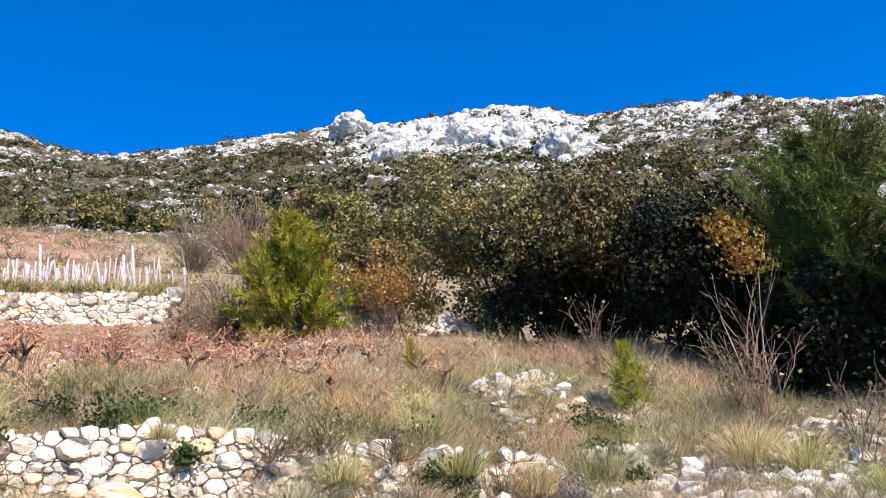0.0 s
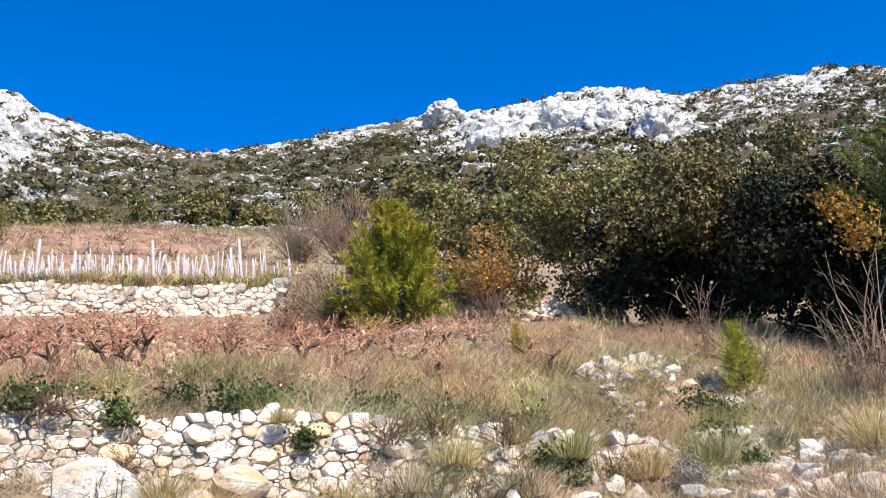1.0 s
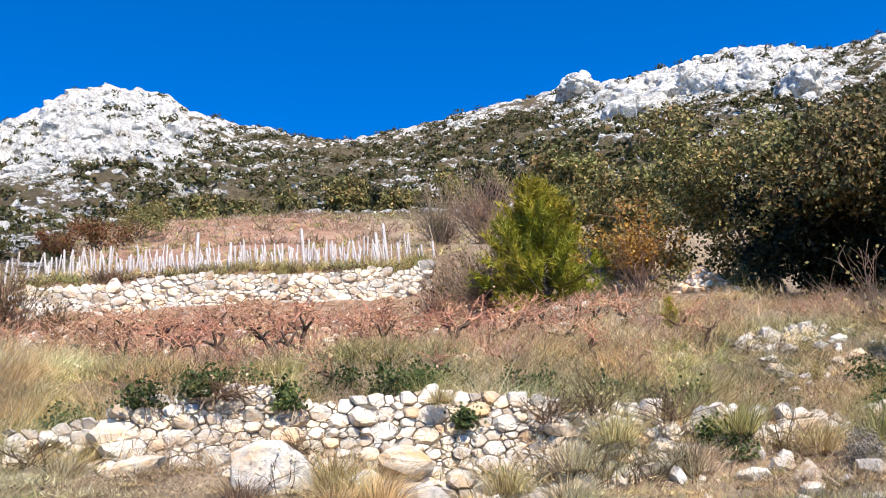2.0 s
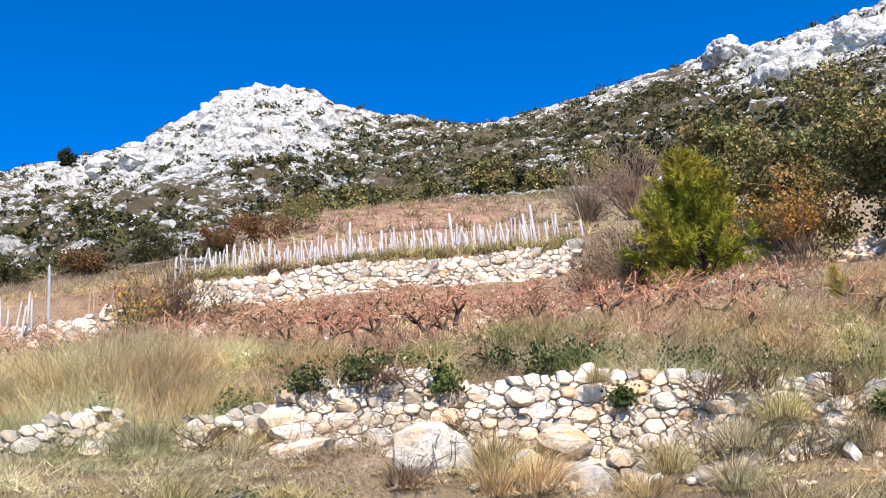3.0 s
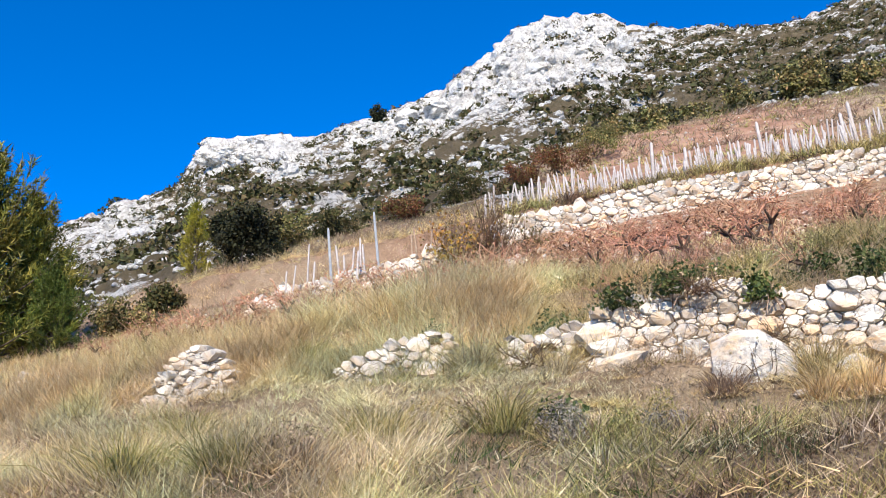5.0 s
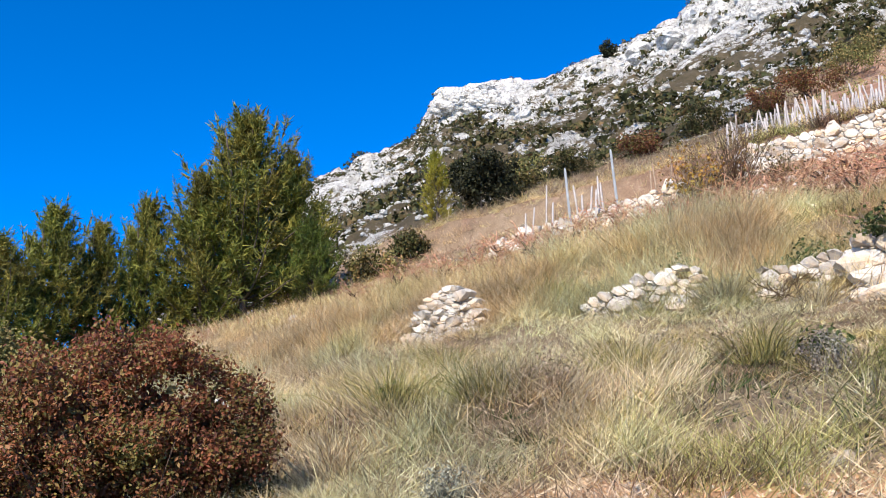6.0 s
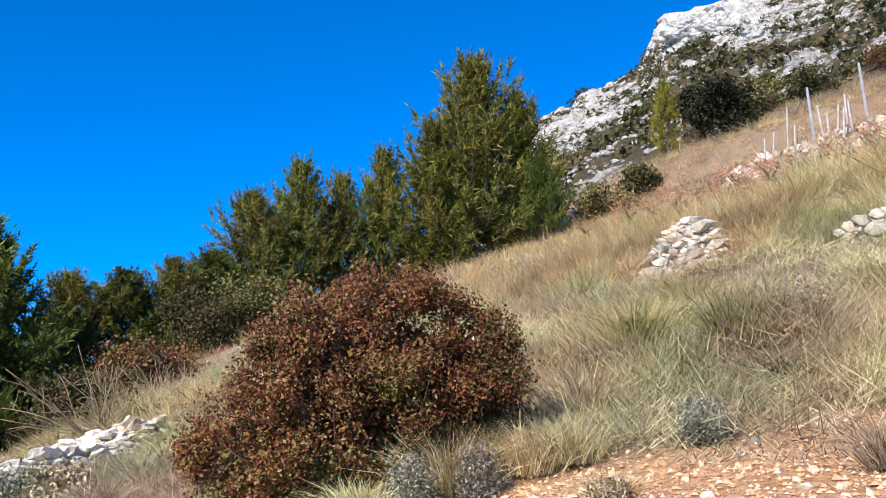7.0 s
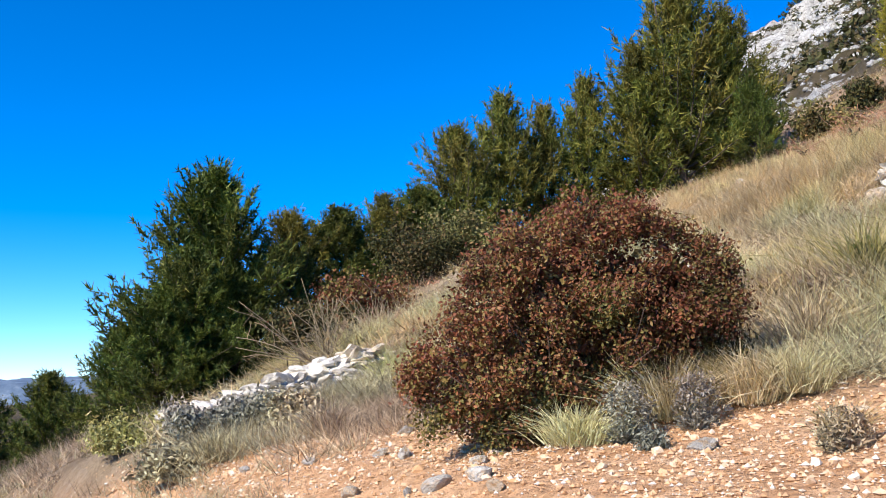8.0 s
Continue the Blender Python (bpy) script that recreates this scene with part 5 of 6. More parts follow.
part("inner_foliage", leaf_mesh("inner_foliage", q, o, np.full(len(q), 0.045), M_BROWN, 0.2, 1.5), russet, "shaded leaves inside the bush")
part("olive_foliage", leaf_mesh("olive_foliage", p, d, np.full(len(p), 0.0145), M_OLIVE, 0.9, 1.8), russet, "olive-green leaves among the russet ones")


def cushion(place, w, h, material, label, group, n=700):
    ob = thing("cushion_plant", place, label, "small shrub", group)
    d = unit(n)
    d[:, 2] = np.abs(d[:, 2])
    d = d + np.array([0, 0, 0.15])
    base = rng.normal(size=(n, 3)) * np.array([w * 0.12, w * 0.12, 0.01])
    part("base_clump", blade_mesh("base_clump", base, d / np.linalg.norm(d, axis=1, keepdims=True), rng.uniform(0.6, 1.1, n) * w * 0.55, np.full(n, 0.008), material, 0.2), ob)
    p, o = clumps([((0, 0, h * 0.45), (w * 0.5, w * 0.5, h * 0.5))], n * 2, 8, 0.02, 0.7)
    p[:, 2] = np.abs(p[:, 2])
    part("foliage", leaf_mesh("foliage", p, o, np.full(len(p), 0.008), material, 0.6, 3.0), ob)
    return ob


for az, r, w, h, m in ((75.7, 4.2, 0.2, 0.27, M_SAGE), (71.7, 4.25, 0.16, 0.24, M_SAGE), (58.6, 4.35, 0.25, 0.19, M_SAGE), (74.3, 4.0, 0.07, 0.05, M_SAGE), (64.0, 3.6, 0.16, 0.14, M_GRASS_GREY)):
    cushion(late(az, r), w, h, m, "grey cushion-shaped herb on the gravel bank", "cushion herbs")


def ivy(place, w, h, n=520, leaf=0.03):
    return leafy("ivy_clump", "glossy dark green ivy on the wall", place, [((0, 0, h * 0.4), (w * 0.5, w * 0.3, h * 0.5))], n, leaf, M_IVY, "ivy", "green plants by the wall", 4, M_TWIG, 0.04, 0.3, 0, 1.2, 10, 1.0, 0.006)


for az, r, w, h in ((31.8, 8.3, 0.55, 0.3), (33.2, 8.4, 0.4, 0.25), (25.6, 8.2, 0.35, 0.4), (0.9, 8.3, 0.34, 0.3), (-19.3, 9.6, 0.3, 0.28), (20.7, 8.7, 0.5, 0.35), (18.6, 8.8, 0.4, 0.3), (23.4, 8.7, 0.5, 0.35), (11.5, 9.0, 0.4, 0.25), (20.6, 6.9, 0.3, 0.22), (15.3, 7.7, 0.2, 0.16), (42.0, 8.6, 0.35, 0.3), (47.0, 8.4, 0.35, 0.3), (-9.5, 8.9, 0.3, 0.25), (55.0, 6.4, 0.18, 0.12), (66, 5.6, 0.16, 0.12), (36.0, 6.2, 0.3, 0.2), (29, 5.8, 0.3, 0.2), (40.5, 5.5, 0.3, 0.22)):
    ivy(at(az, r), w, h)

# ---- grasses ----
grass("dry_grass", "low golden grass along the wall top", 700, (7.8, 10.2, -6.0, 2.6), 60, 0.3, 0.3, M_GRASS, 0.006, (0.15, 0.05), 0.44, 2)
grass("dry_grass", "tall golden grass bending over the slope", 520, (8.0, 11.5, 2.2, 7.5), 90, 0.52, 0.36, M_GRASS, 0.006, (0.3, 0.12), 0.4, 14)
grass("dry_grass", "greenish grass tufts above the wall", 420, (7.9, 9.4, -9.0, 3.0), 60, 0.32, 0.26, M_GRASS_GREEN, 0.006, (0.1, 0.0), 0.45, 3)
grass("dry_grass", "golden grass on the open slope", 1500, (4.0, 12.0, 2.0, 13.0), 60, 0.36, 0.34, M_GRASS, 0.006, (0.25, 0.1), 0.42, 4)
grass("dry_grass", "greenish grass on the open slope", 650, (3.4, 7.6, -3.0, 9.0), 56, 0.3, 0.3, M_GRASS_GREEN, 0.0055, (0.15, 0.0), 0.46, 5)
grass("dry_thatch", "grey dead thatch on the slope", 2400, (3.3, 7.6, -8.0, 8.0), 44, 0.2, 0.34, M_GRASS_GREY, 0.006, (0.1, 0.0), 0.4, 6)
grass("dry_grass", "dry grass and weeds by the dark shrubs", 900, (7.9, 12.0, -12.5, -2.0), 44, 0.36, 0.28, M_GRASS, 0.006, (0.05, 0.0), 0.44, 7)
grass("dry_thatch", "grey weeds by the dark shrubs", 1000, (5.5, 12.0, -12.5, -1.5), 36, 0.28, 0.28, M_GRASS_GREY, 0.0055, (0.0, 0.0), 0.44, 8)
grass("dry_grass", "reddish dry weeds between the vines", 2400, (9.8, 22.6, -6.0, 10.0), 30, 0.26, 0.4, M_CANE, 0.01, (0.05, 0.0), 0.38, 9, None, 0.62, True)
grass("dry_grass", "dry weeds between the vines", 1500, (9.4, 22.6, -8.0, 12.0), 30, 0.28, 0.34, M_GRASS, 0.009, (0.05, 0.0), 0.48, 10)
grass("dry_grass", "golden tufts at the foot of the wall", 90, (6.5, 7.2, -4.5, 1.4), 100, 0.28, 0.24, M_GRASS, 0.006, (0.1, 0.05), 0.3, 31)
grass("dry_thatch", "grey tufts at the foot of the wall", 200, (6.3, 7.2, -7.5, 2.4), 80, 0.19, 0.28, M_GRASS_GREY, 0.0055, (0.1, 0.0), 0.3, 32)
grass("dry_thatch", "grey grass beside the lower road bank", 520, (-1.0, 2.6, 7.5, 22.0), 60, 0.3, 0.3, M_GRASS_GREY, 0.007, (0.1, 0.0), 0.3, 33)
grass("dry_thatch", "grey straw over the wall's top", 900, (7.45, 8.8, -7.5, 1.3), 50, 0.24, 0.3, M_GRASS_GREY, 0.0055, (0.1, 0.0), 0.3, 34)
grass("dry_grass", "golden straw over the wall's top", 420, (7.5, 8.8, -7.5, 1.3), 60, 0.3, 0.3, M_GRASS, 0.006, (0.1, 0.0), 0.36, 35)
grass("dry_thatch", "brown dead weeds on the slope", 800, (3.8, 9.8, -9.0, 10.0), 40, 0.24, 0.3, M_TWIG, 0.006, (0.1, 0.0), 0.48, 36)
grass("dry_grass", "straw hanging over the worn bank", 800, (7.2, 8.3, 0.8, 9.5), 50, 0.32, 0.3, M_GRASS, 0.006, (0.2, 0.1), 0.3, 16)
grass("dry_thatch", "grey straw on the worn bank", 700, (6.9, 8.4, 0.8, 9.5), 50, 0.24, 0.3, M_GRASS_GREY, 0.0055, (0.1, 0.0), 0.3, 17)
grass("dry_grass", "dry weeds on the slope behind the posts", 2200, (19.0, 40.0, 5.5, 22.0), 26, 0.42, 0.4, M_TWIG, 0.014, (0.05, 0.0), 0.36, 18, lambda u, v: v > 0.24 * u, 0.62, True)
grass("dry_grass", "straw on the slope behind the posts", 1500, (19.0, 40.0, 5.5, 22.0), 26, 0.36, 0.4, M_GRASS, 0.013, (0.05, 0.0), 0.4, 19, lambda u, v: v > 0.24 * u, 0.62, True)
grass("dry_grass", "dry grass round the stakes", 900, (23.9, 34.0, -6.0, 9.0), 26, 0.3, 0.35, M_GRASS, 0.014, (0.05, 0.0), 0.45, 11)
grass("dry_grass", "dry grass below the pines", 2200, (2.4, 20.0, 8.0, 24.0), 26, 0.34, 0.3, M_GRASS, 0.011, (0.1, 0.0), 0.4, 12, None, 0.62, True)
grass("dry_thatch", "grey grass at the edge of the bank", 700, (2.0, 4.4, 1.0, 9.0), 50, 0.22, 0.2, M_GRASS_GREY, 0.006, (0.1, 0.0), 0.35, 13, lambda u, v: u > bank_edge(v) - 0.05)
grass("dry_thatch", "grey tufts on the lower bank", 420, (0.9, 3.2, 5.0, 16.0), 60, 0.26, 0.28, M_GRASS_GREY, 0.0055, (0.1, 0.0), 0.42, 15)

grass("dry_grass", "reddish weeds along the crest below the pines", 700, (8.0, 18.0, 10.0, 19.0), 34, 0.34, 0.4, M_DRYLEAF, 0.012, (0.05, 0.0), 0.46, 66, None, 0.7, True)
grass("green_herbs", "dark green herbs low on the slope", 420, (3.8, 6.6, -4.0, 4.8), 30, 0.17, 0.22, M_IVY, 0.007, (0.05, 0.0), 0.5, 67)
grass("dry_thatch", "brown brush low on the slope", 520, (3.9, 6.6, -4.0, 4.8), 44, 0.22, 0.3, M_VINESTEM, 0.004, (0.05, 0.0), 0.5, 68)
grass("dry_grass", "tall pale olive grass bending over the bank", 240, (7.9, 10.4, 1.6, 6.4), 90, 0.6, 0.34, M_GRASS_PALE, 0.006, (0.35, 0.12), 0.46, 69)
grass("dry_grass", "pale seeding grass on the open slope", 900, (4.4, 8.6, 2.0, 10.0), 60, 0.44, 0.3, M_GRASS_PALE, 0.0055, (0.2, 0.1), 0.4, 61)
grass("dry_grass", "pale seeding grass above the gravel bank", 420, (3.2, 6.0, 1.8, 6.0), 56, 0.34, 0.26, M_GRASS_PALE, 0.005, (0.15, 0.05), 0.42, 62, lambda u, v: u > bank_edge(v) + 0.15)
grass("dry_grass", "pale stems along the wall's top", 260, (7.7, 9.2, -6.0, 1.6), 40, 0.42, 0.26, M_GRASS_PALE, 0.005, (0.1, 0.0), 0.42, 63)

for nm, lab, n, area, mat, seed in (("dry_litter", "flattened dead grass covering the slope", 6500, (3.4, 9.6, -9.0, 13.0), M_GRASS_GREY, 21), ("dry_litter", "short straw on the slope", 5000, (3.6, 10.0, -9.0, 13.0), M_GRASS, 22),
                                ("dry_litter", "short reddish weeds over the old vineyard", 5200, (9.6, 23.0, -6.5, 15.0), M_CANE, 23), ("dry_litter", "brown litter over the old vineyard", 4200, (9.6, 23.0, -9.0, 15.0), M_TWIG, 24),
                                ("dry_litter", "short straw under the pines", 3000, (2.0, 14.0, 10.0, 22.0), M_GRASS_GREY, 25)):
    grass(nm, lab, int(n * 0.6), area, 22, 0.13 if area[1] < 11 else 0.17, 0.42, mat, 0.006 if area[1] < 11 else 0.014, (0.05, 0.0), 0.22, seed, None, 1.1, True)

# low terrace edges of the old upper field
for k in range(7):
    n = 60
    u, v = 45.2 + 4.2 * k + rng.normal(size=n) * 0.15, rng.uniform(-13, 7, n) - 0.12 * k
    x, y = u * UX + v * VX, u * UY + v * VY
    pts = np.stack([x, y, heights(x, y) + 0.1], 1)
    tagged(new("terrace_edge", rubble_mesh("terrace_edge", pts, rng.uniform(0.06, 0.14, n), M_RUBBLE)), "low line of stones edging an old terrace", "stones", kind="stuff")



grass("dry_grass", "brown grass along the old terrace edges", 2600, (44.0, 75.0, -14.0, 9.0), 16, 0.6, 0.6, M_TWIG, 0.05, (0.05, 0.0), 0.3, 41, lambda u, v: np.abs(((u / 4.2) % 1.0) - 0.75) < 0.13, 0.62, True)
grass("dry_grass", "olive grass along the old terrace edges", 1800, (36.0, 75.0, -14.0, 9.0), 16, 0.55, 0.6, M_GRASS_GREEN, 0.05, (0.05, 0.0), 0.42, 42, lambda u, v: np.abs(((u / 4.2) % 1.0) - 0.75) < 0.2, 0.62, True)
grass("dry_grass", "dry grass on the slope by the low wall", 1500, (12.0, 25.0, 7.0, 18.0), 26, 0.34, 0.4, M_GRASS, 0.01, (0.1, 0.0), 0.36, 43, None, 0.62, True)
grass("dry_thatch", "dark dead stems in the grass above the wall", 200, (7.8, 9.8, -6.5, 4.0), 46, 0.34, 0.3, M_VINESTEM, 0.006, (0.1, 0.0), 0.44, 44)
grass("dry_thatch", "dark dead stems on the slope", 1300, (3.6, 7.6, -8.0, 9.0), 36, 0.2, 0.3, M_VINESTEM, 0.006, (0.1, 0.0), 0.46, 45)
grass("dry_grass", "fresh green weeds in the grass above the wall", 260, (7.8, 9.6, -5.5, 3.0), 40, 0.26, 0.28, M_IVY, 0.008, (0.1, 0.0), 0.5, 46)


grass("dry_grass", "tall pale weeds on the rise before the thicket", 700, (5.6, 10.6, -10.5, -3.6), 46, 0.42, 0.3, M_GRASS_GREY, 0.006, (0.0, 0.0), 0.36, 51)
grass("dry_grass", "reddish stems on the rise before the thicket", 600, (7.4, 11.5, -9.5, -2.0), 36, 0.4, 0.3, M_CANE, 0.006, (0.0, 0.0), 0.4, 52)
grass("dry_grass", "olive weeds on the rise before the thicket", 320, (5.6, 10.6, -10.5, -2.5), 50, 0.36, 0.3, M_GRASS_GREEN, 0.006, (0.0, 0.0), 0.46, 53)


def tuft(place, h, w, n, material, label):
    ob = thing("grass_tuft", place, label, "grass tuft", "single grass tufts")
    base = rng.normal(size=(n, 3)) * np.array([w * 0.16, w * 0.16, 0.005])
    d = np.stack([base[:, 0] / w * 1.8 + rng.normal(size=n) * 0.4 + 0.1, base[:, 1] / w * 1.8 + rng.normal(size=n) * 0.4, np.ones(n)], 1)
    d /= np.linalg.norm(d, axis=1, keepdims=True)
    part("clump", blade_mesh("clump", base, d, h * rng.uniform(0.3, 1.05, n), np.full(n, 0.004), material, 0.6), ob)
    return ob


for az, r, h, w, m, lab in ((-6.6, 9.0, 0.55, 0.5, M_GRASS_GREEN, "dense olive-green grass tuft above the rubble"), (2.7, 9.2, 0.6, 0.6, M_GRASS_GREEN, "wide greenish brown grass tuft on the terrace edge"),
                            (-2.0, 9.0, 0.5, 0.5, M_GRASS_GREY, "greyish grass tuft on the terrace edge"), (6.3, 9.2, 0.5, 0.55, M_GRASS_GREEN, "broad olive grass tuft above the wall"),
                            (-15.8, 9.6, 0.7, 0.5, M_GRASS, "tall pale grass tuft before dark shrubs"), (-18.5, 9.4, 0.6, 0.5, M_GRASS, "tall pale grass tuft before dark shrubs"), (-22.5, 9.0, 0.5, 0.5, M_GRASS_GREEN, "greenish grass tuft at the thicket"),
                            (24.8, 7.05, 0.4, 0.35, M_GRASS, "yellow grass tuft in front of the wall"), (22.4, 7.1, 0.5, 0.4, M_GRASS, "golden grass tuft hanging before the wall"), (16.2, 7.2, 0.3, 0.3, M_GRASS, "short golden tuft on the wall"),
                            (11.0, 7.4, 0.4, 0.4, M_GRASS_GREY, "grey tuft leaning on the wall"), (30.2, 7.0, 0.3, 0.35, M_TWIG, "brown dead tuft before the wall"), (35.4, 8.4, 0.45, 0.6, M_SAGE, "dull grey-green tuft at the wall's end"),
                            (37.5, 8.6, 0.6, 0.7, M_GRASS, "tall golden grass tuft above the slope"), (41.0, 8.8, 0.65, 0.8, M_GRASS, "large golden grass tuft bending over"), (45.0, 8.9, 0.6, 0.8, M_GRASS, "large golden grass tuft bending over"),
                            (50.0, 9.2, 0.6, 0.8, M_GRASS, "large golden grass tuft bending over"), (55.0, 9.0, 0.5, 0.7, M_GRASS_GREEN, "greenish grass tuft by a stone heap"), (62.0, 7.6, 0.4, 0.5, M_GRASS_GREEN, "greenish grass tuft by a stone heap"),
                            (66.0, 5.6, 0.4, 0.5, M_GRASS_GREEN, "pale green tuft above the gravel bank"), (70.0, 5.0, 0.36, 0.4, M_GRASS_GREY, "grey tuft above the gravel bank"), (60.5, 5.2, 0.36, 0.5, M_GRASS_GREEN, "pale green tuft above the gravel bank"),
                            (52.0, 5.4, 0.34, 0.5, M_GRASS_GREEN, "green tuft on the open slope"), (44.0, 5.6, 0.34, 0.5, M_GRASS_GREEN, "green tuft on the open slope"), (36.5, 5.8, 0.3, 0.5, M_GRASS_GREEN, "green tuft on the open slope"), (88.5, 5.6, 0.3, 0.35, M_GRASS, "straw tuft beside the russet bush"),
                            (55.0, 3.5, 0.24, 0.2, M_GRASS_GREY, "thin pale tuft on the gravel"), (70.5, 3.55, 0.22, 0.16, M_GRASS, "thin pale tuft on the gravel"), (97.0, 6.2, 0.3, 0.4, M_GRASS_GREY, "grey tuft on the lower bank"), (103.0, 6.6, 0.3, 0.5, M_GRASS_GREY, "grey tuft on the lower bank")):
    tuft(at(az, r), h, w, int(1500 * w), m, lab)
for k in range(46):
    v0 = rng.uniform(-6.0, 1.6)
    m = (M_GRASS_GREEN, M_GRASS, M_GRASS_GREEN, M_GRASS, M_GRASS_GREY)[k % 5]
    lab = ("olive grass tuft hanging over the wall", "golden grass tuft hanging over the wall", "olive grass tuft hanging over the wall", "golden grass tuft hanging over the wall", "grey grass tuft hanging over the wall")[k % 5]
    tuft(uv(rng.uniform(7.75, 8.6), v0), rng.uniform(0.26, 0.46), rng.uniform(0.3, 0.5), 420, m, lab)
for k in range(30):
    v0 = rng.uniform(-2.8, 1.6) if k % 3 else rng.uniform(-6.0, -2.8)
    ivy(uv(rng.uniform(7.75, 8.5), v0), rng.uniform(0.3, 0.65), rng.uniform(0.26, 0.44), 480)
grass("dry_grass", "olive grass over the top of the terrace wall", 260, (23.45, 24.1, -4.6, 5.6), 40, 0.4, 0.4, M_GRASS_GREEN, 0.014, (0.05, 0.0), 0.46, 64)
grass("dry_thatch", "dark stems over the top of the terrace wall", 160, (23.45, 24.1, -4.6, 5.6), 30, 0.36, 0.35, M_VINESTEM, 0.014, (0.05, 0.0), 0.5, 65)
for az, r, h, m in ((73.2, 4.45, 0.36, M_GRASS_PALE), (78.4, 4.3, 0.24, M_GRASS_PALE), (71.0, 4.6, 0.36, M_GRASS_GREEN), (68.6, 4.5, 0.34, M_GRASS_PALE), (66.0, 4.5, 0.3, M_GRASS_PALE), (75.4, 4.7, 0.36, M_GRASS_GREEN)):
    tuft(late(az, r), h, 0.4, 1100, m, "pale grass tuft in front of the russet bush")
for k in range(16):
    cushion(at(rng.uniform(-23, -4), rng.uniform(8.0, 10.5)), rng.uniform(0.18, 0.4), rng.uniform(0.15, 0.35), (M_SAGE, M_GRASS_GREEN, M_GRASS_GREY)[k % 3], "low grey-green herb on the stony slope", "herbs on the slope", 350)
for k in range(26):
    cushion(at(rng.uniform(24, 66), rng.uniform(4.8, 6.8)), rng.uniform(0.16, 0.36), rng.uniform(0.12, 0.25), (M_SAGE, M_GRASS_GREEN, M_GRASS_GREY)[k % 3], "low grey-green herb on the stony slope", "herbs on the slope", 350)

# plants rooted in the face of the wall
def in_wall(v, z, u=7.34):
    return Vector((u * UX + v * VX, u * UY + v * VY, z))


for v0, z0, h, w, m in ((-0.42, 2.48, 0.46, 0.42, M_GRASS), (-0.5, 2.4, 0.4, 0.4, M_GRASS_GREEN), (-1.75, 2.36, 0.42, 0.4, M_GRASS), (-1.3, 3.1, 0.2, 0.25, M_GRASS), (0.55, 2.6, 0.24, 0.3, M_GRASS_GREY), (1.5, 2.7, 0.3, 0.4, M_GRASS_GREY),
                        (-2.3, 2.5, 0.4, 0.5, M_GRASS_GREY), (-2.7, 2.7, 0.36, 0.45, M_GRASS), (-3.3, 2.4, 0.4, 0.5, M_GRASS_GREY), (-3.8, 2.7, 0.4, 0.5, M_GRASS_GREEN), (-4.5, 2.5, 0.4, 0.5, M_GRASS), (-5.3, 2.6, 0.4, 0.5, M_GRASS_GREY), (2.2, 2.85, 0.3, 0.4, M_GRASS_GREY)):
    tuft(in_wall(v0, z0), h, w, int(1300 * w), m, "dry grass tuft rooted in the wall")
for v0, z0, h, w in ((-0.12, 2.82, 0.16, 0.34), (1.75, 2.86, 0.2, 0.4), (-2.2, 2.95, 0.3, 0.4), (-2.6, 3.0, 0.4, 0.45), (-3.2, 2.9, 0.4, 0.5), (0.35, 3.3, 0.18, 0.4)):
    twiggy("dry_canes", "dead brown brush caught in the wall", in_wall(v0, z0), h, w, 30, M_VINESTEM, 60, M_GRASS_GREY, "dry plant", "dry stems", 0.02, 0.005)
for v0, z0, w, h in ((-0.1, 3.12, 0.3, 0.32), (-1.5, 2.9, 0.16, 0.16), (-3.6, 2.6, 0.34, 0.3), (0.95, 3.2, 0.5, 0.26), (0.55, 3.26, 0.5, 0.24)):
    ivy(in_wall(v0, z0, 7.42), w, h, 420)

# ---- mountain ----
crag("limestone_outcrop", "pale limestone knob on the skyline", 5.3, 28.75, 2.9, 1.7, 10, 1)
for az, el, w, h, s in ((-1.8, 27.6, 4.6, 2.2, 2), (-5.2, 26.9, 3.6, 2.4, 3), (-8.4, 26.0, 2.6, 2.0, 4), (2.4, 26.9, 3.6, 1.4, 5), (57.2, 23.1, 5.6, 2.0, 11)):
    crag("limestone_outcrop", "bare whitish limestone crag on the mountain side", az, el, w, h, 6, s)
def lump_shapes(level, count):
    """Blocky lumps of weathered rock, in a unit ball."""
    out = []
    for k in range(count):
        bm = bmesh.new()
        bmesh.ops.create_icosphere(bm, subdivisions=level, radius=1.0)
        v = np.array([tuple(q.co) for q in bm.verts])
        f = np.array([[q.index for q in p.verts] for p in bm.faces])
        bm.free()
        for d, far in zip(unit(12), rng.uniform(0.45, 0.85, 12)):
            over = np.clip(v @ d - far, 0, None)
            v = v - d[None] * over[:, None] * 0.92
        out.append((v + rng.normal(size=v.shape) * 0.05, f))
    return out


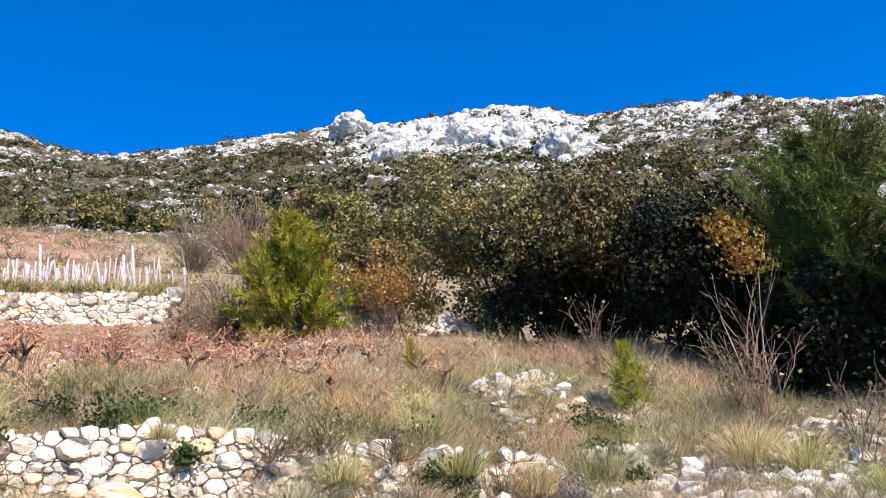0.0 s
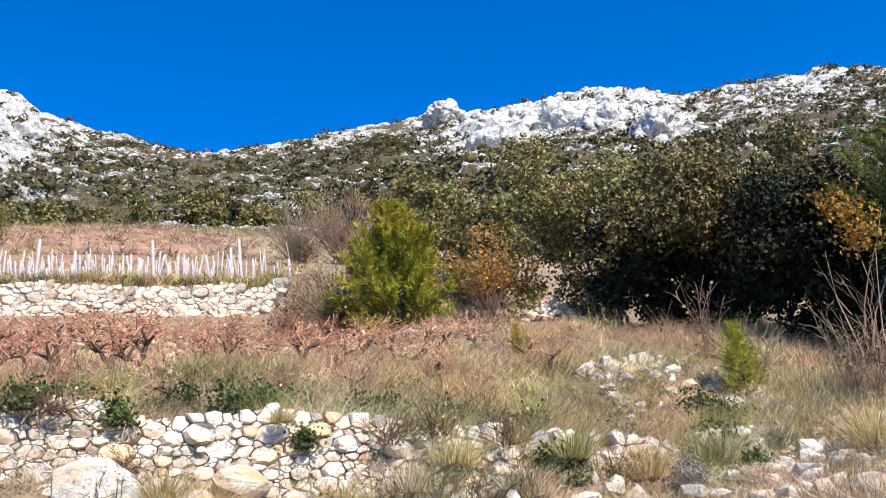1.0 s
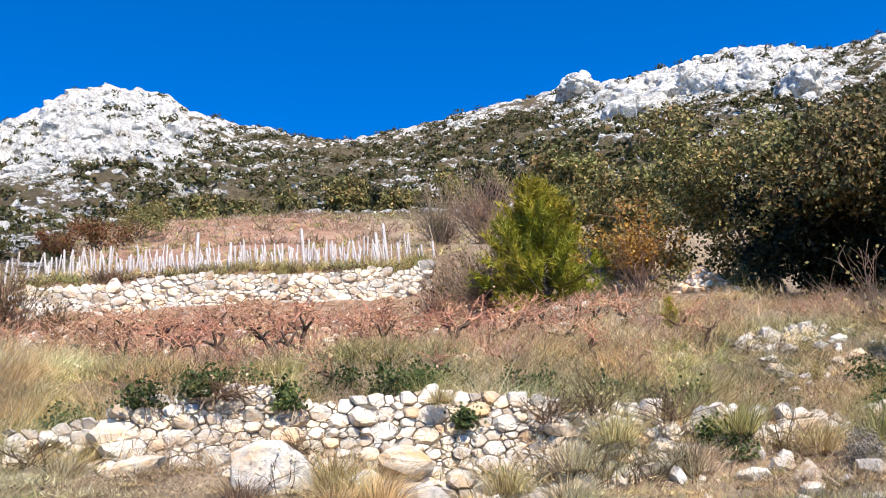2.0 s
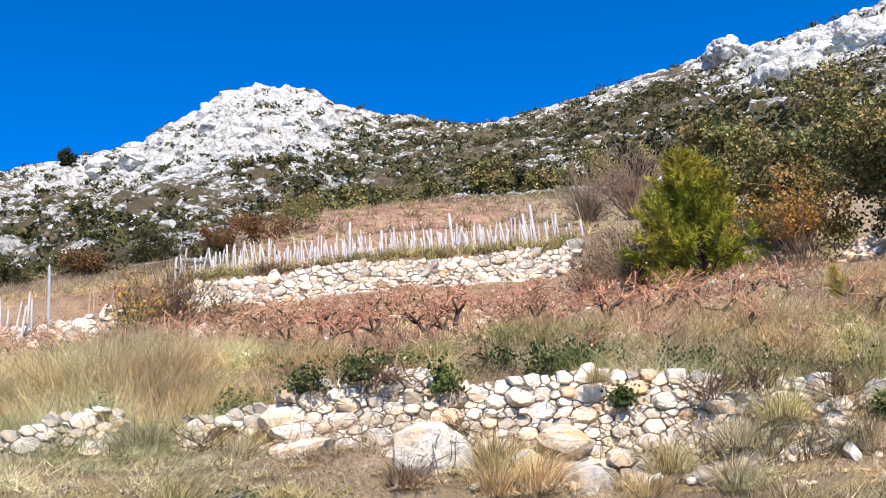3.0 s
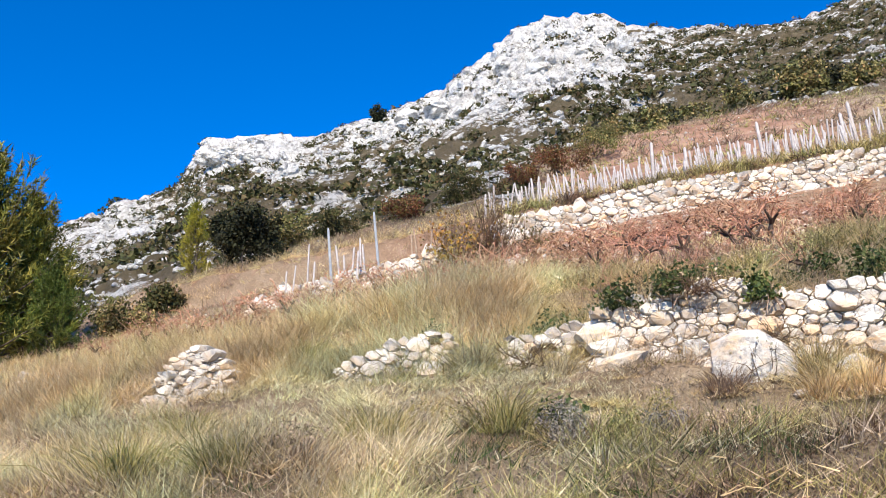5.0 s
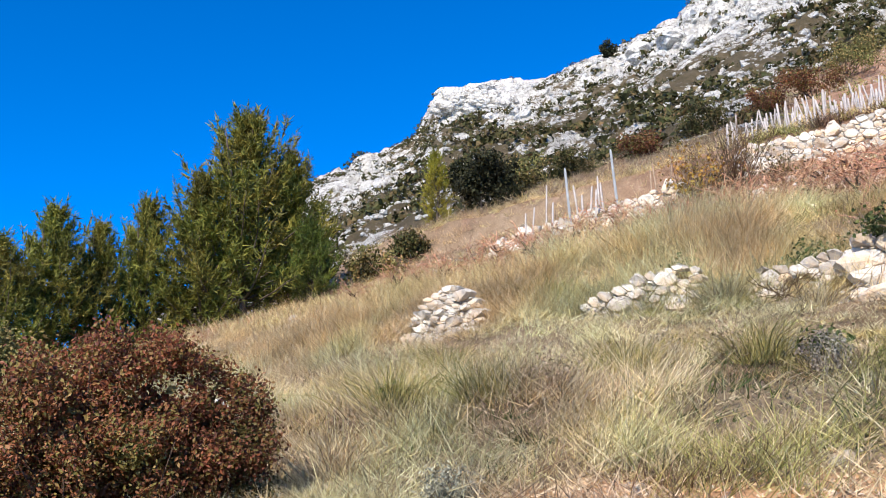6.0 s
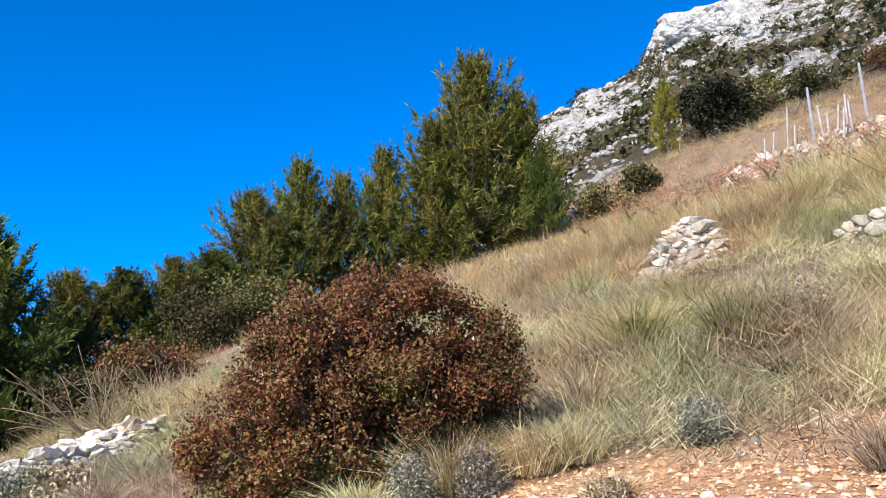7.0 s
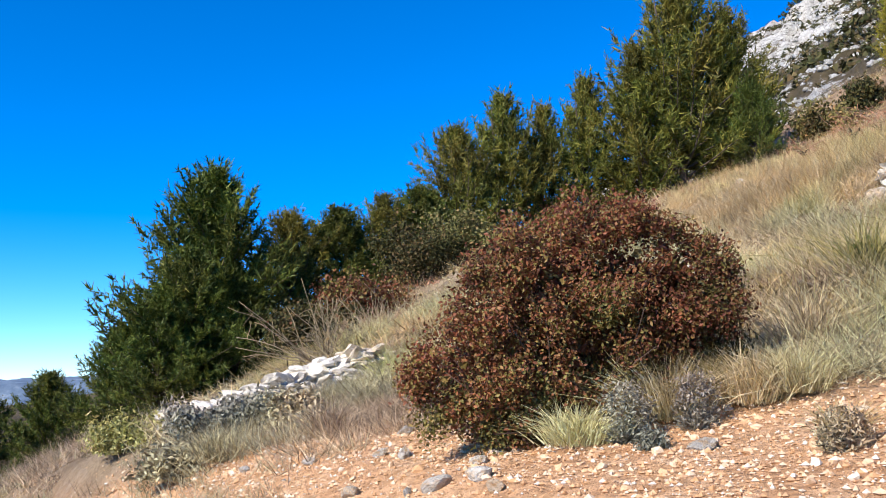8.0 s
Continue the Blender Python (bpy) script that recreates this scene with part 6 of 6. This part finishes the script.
def rock_field(n, level, small, large, need):
    """Rocks standing out of the mountain side where it is bare."""
    az = rng.uniform(-34, 72, n)
    e0, e1 = np.interp(az, FOOT_A, FOOT_E), np.interp(az, RIDGE_A, RIDGE_E) + 0.1
    f = rng.random(n)
    el, s = e0 + (e1 - e0) * f, f ** 1.25
    k = rocks(az, s, el)
    ok = (rng.random(n) < np.clip((k - need) * 1.9, 0.0, 1.0)) & ((az < 60) | (f < 0.75))
    az, s, k = az[ok], s[ok], k[ok]
    r = R0 + (R1 - R0) * s
    x, y = -r * np.sin(np.radians(az)), r * np.cos(np.radians(az))
    size = (small + (large - small) * rng.random(len(x)) ** 2.2) * (0.55 + 0.55 * k) * np.clip(r / 200, 0.5, 1.2)
    z = heights(x, y) - size * (0.15 + 0.55 * smooth(0.86, 0.97, s))
    shapes = lump_shapes(level, 9)
    V, F, first = [], [], 0
    for i in range(len(x)):
        v, tri = shapes[int(rng.integers(9))]
        a = rng.uniform(0, 6.28)
        c, q = math.cos(a), math.sin(a)
        w = v @ np.array([[c, q, 0], [-q, c, 0], [0, 0, 1]]) * (size[i] * np.array([rng.uniform(0.8, 1.5), rng.uniform(0.8, 1.5), rng.uniform(0.6, 1.05)]))
        V.append(w + np.array([x[i], y[i], z[i]]))
        F.append(tri + first)
        first += len(v)
    me = mesh_of("limestone_rocks", np.concatenate(V), np.concatenate(F), M_CRAG, False)
    return tagged(new("limestone_rocks", me), "pale weathered limestone rocks standing out of the mountain side", "rocks", kind="stuff")


rock_field(5000, 2, 0.9, 3.6, 0.5)
rock_field(16000, 1, 0.4, 1.7, 0.14)


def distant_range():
    """The ridge on the horizon beyond the end of the slope, haze painted in."""
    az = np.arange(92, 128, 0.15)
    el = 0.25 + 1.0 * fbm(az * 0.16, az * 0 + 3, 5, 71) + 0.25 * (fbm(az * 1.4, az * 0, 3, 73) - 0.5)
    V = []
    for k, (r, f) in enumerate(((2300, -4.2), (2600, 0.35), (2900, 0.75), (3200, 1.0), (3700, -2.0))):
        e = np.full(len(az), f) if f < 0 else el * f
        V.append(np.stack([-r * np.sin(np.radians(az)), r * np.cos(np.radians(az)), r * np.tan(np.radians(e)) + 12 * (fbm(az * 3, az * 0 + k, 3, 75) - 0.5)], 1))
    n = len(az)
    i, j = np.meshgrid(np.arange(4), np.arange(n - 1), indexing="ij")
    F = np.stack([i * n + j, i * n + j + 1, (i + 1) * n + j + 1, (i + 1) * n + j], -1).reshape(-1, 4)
    k = Mat("haze_blue_hills", 1.0)
    # blue of the air's haze put into the rock colour
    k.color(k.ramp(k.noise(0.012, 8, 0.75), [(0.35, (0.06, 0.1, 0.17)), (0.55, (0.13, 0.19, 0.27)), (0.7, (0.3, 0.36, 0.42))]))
    return tagged(new("distant_range", mesh_of("distant_range", np.concatenate(V), F, k.m)), "limestone hills on the horizon, haze blue put into their colour", "hills", kind="structure")


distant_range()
leafy("ridge_tree", "lone small tree on the skyline", slope_at(48.4, 25.2)[0], dome(6.5, 5.0, 8), 1500, 0.5, M_OAK_DARK_SHADE, "tree", "", 4, None, 0.4)


def scrub(n):
    az = rng.uniform(-34, 72, n)
    start = np.interp(az, [-34, 8, 14, 36, 40, 72], [60, 60, 82, 80, 40, 36])
    r = start + (R1 - 3 - start) * rng.random(n) ** 0.85
    x, y = -r * np.sin(np.radians(az)), r * np.cos(np.radians(az))
    z, rock, _, _, _ = land(x, y)
    d = 0.6 * fbm(x * 0.045, y * 0.045, 4, 91) + 0.4 * fbm(x * 0.2, y * 0.2, 2, 95)
    ok = (d + rng.normal(size=n) * 0.07) > 0.41 + 0.15 * rock
    x, y, z, r = x[ok], y[ok], z[ok], r[ok]
    m, per = len(x), 26
    size = (0.45 + 1.6 * rng.random(m) ** 1.8) * (0.7 + 0.5 * rng.random(m)) * np.clip(r / 110, 0.4, 1.1)
    dirs = unit(m * per)
    dirs[:, 2] = np.abs(dirs[:, 2])
    c = np.repeat(np.stack([x, y, z - size * 0.05], 1), per, 0)
    p = c + dirs * np.repeat(size, per)[:, None] * rng.uniform(0.45, 1.0, (m * per, 1)) * np.array([1.15, 1.15, 0.85])
    me = leaf_mesh("maquis_scrub", p, dirs, np.repeat(size, per) * 0.42, M_HEATH, 1.2, 1.3, True)
    return tagged(new("maquis_scrub", me), "low dark maquis bushes scattered over the mountain", "scrub", kind="stuff")


scrub(25000)
n = 46
for k in range(n):
    az = rng.uniform(10, 36)
    r = rng.uniform(80, 98)
    if k % 2:
        continue
    leafy("evergreen_shrub", "dark green shrub at the foot of the mountain", at(az, r), dome(rng.uniform(2.5, 4.5), rng.uniform(2.0, 4.0), 8), 1300, 0.22, M_OAK if k % 3 else M_OAK_DARK_SHADE, "shrub", "shrubs at the mountain's foot", 3, None, 0.25)
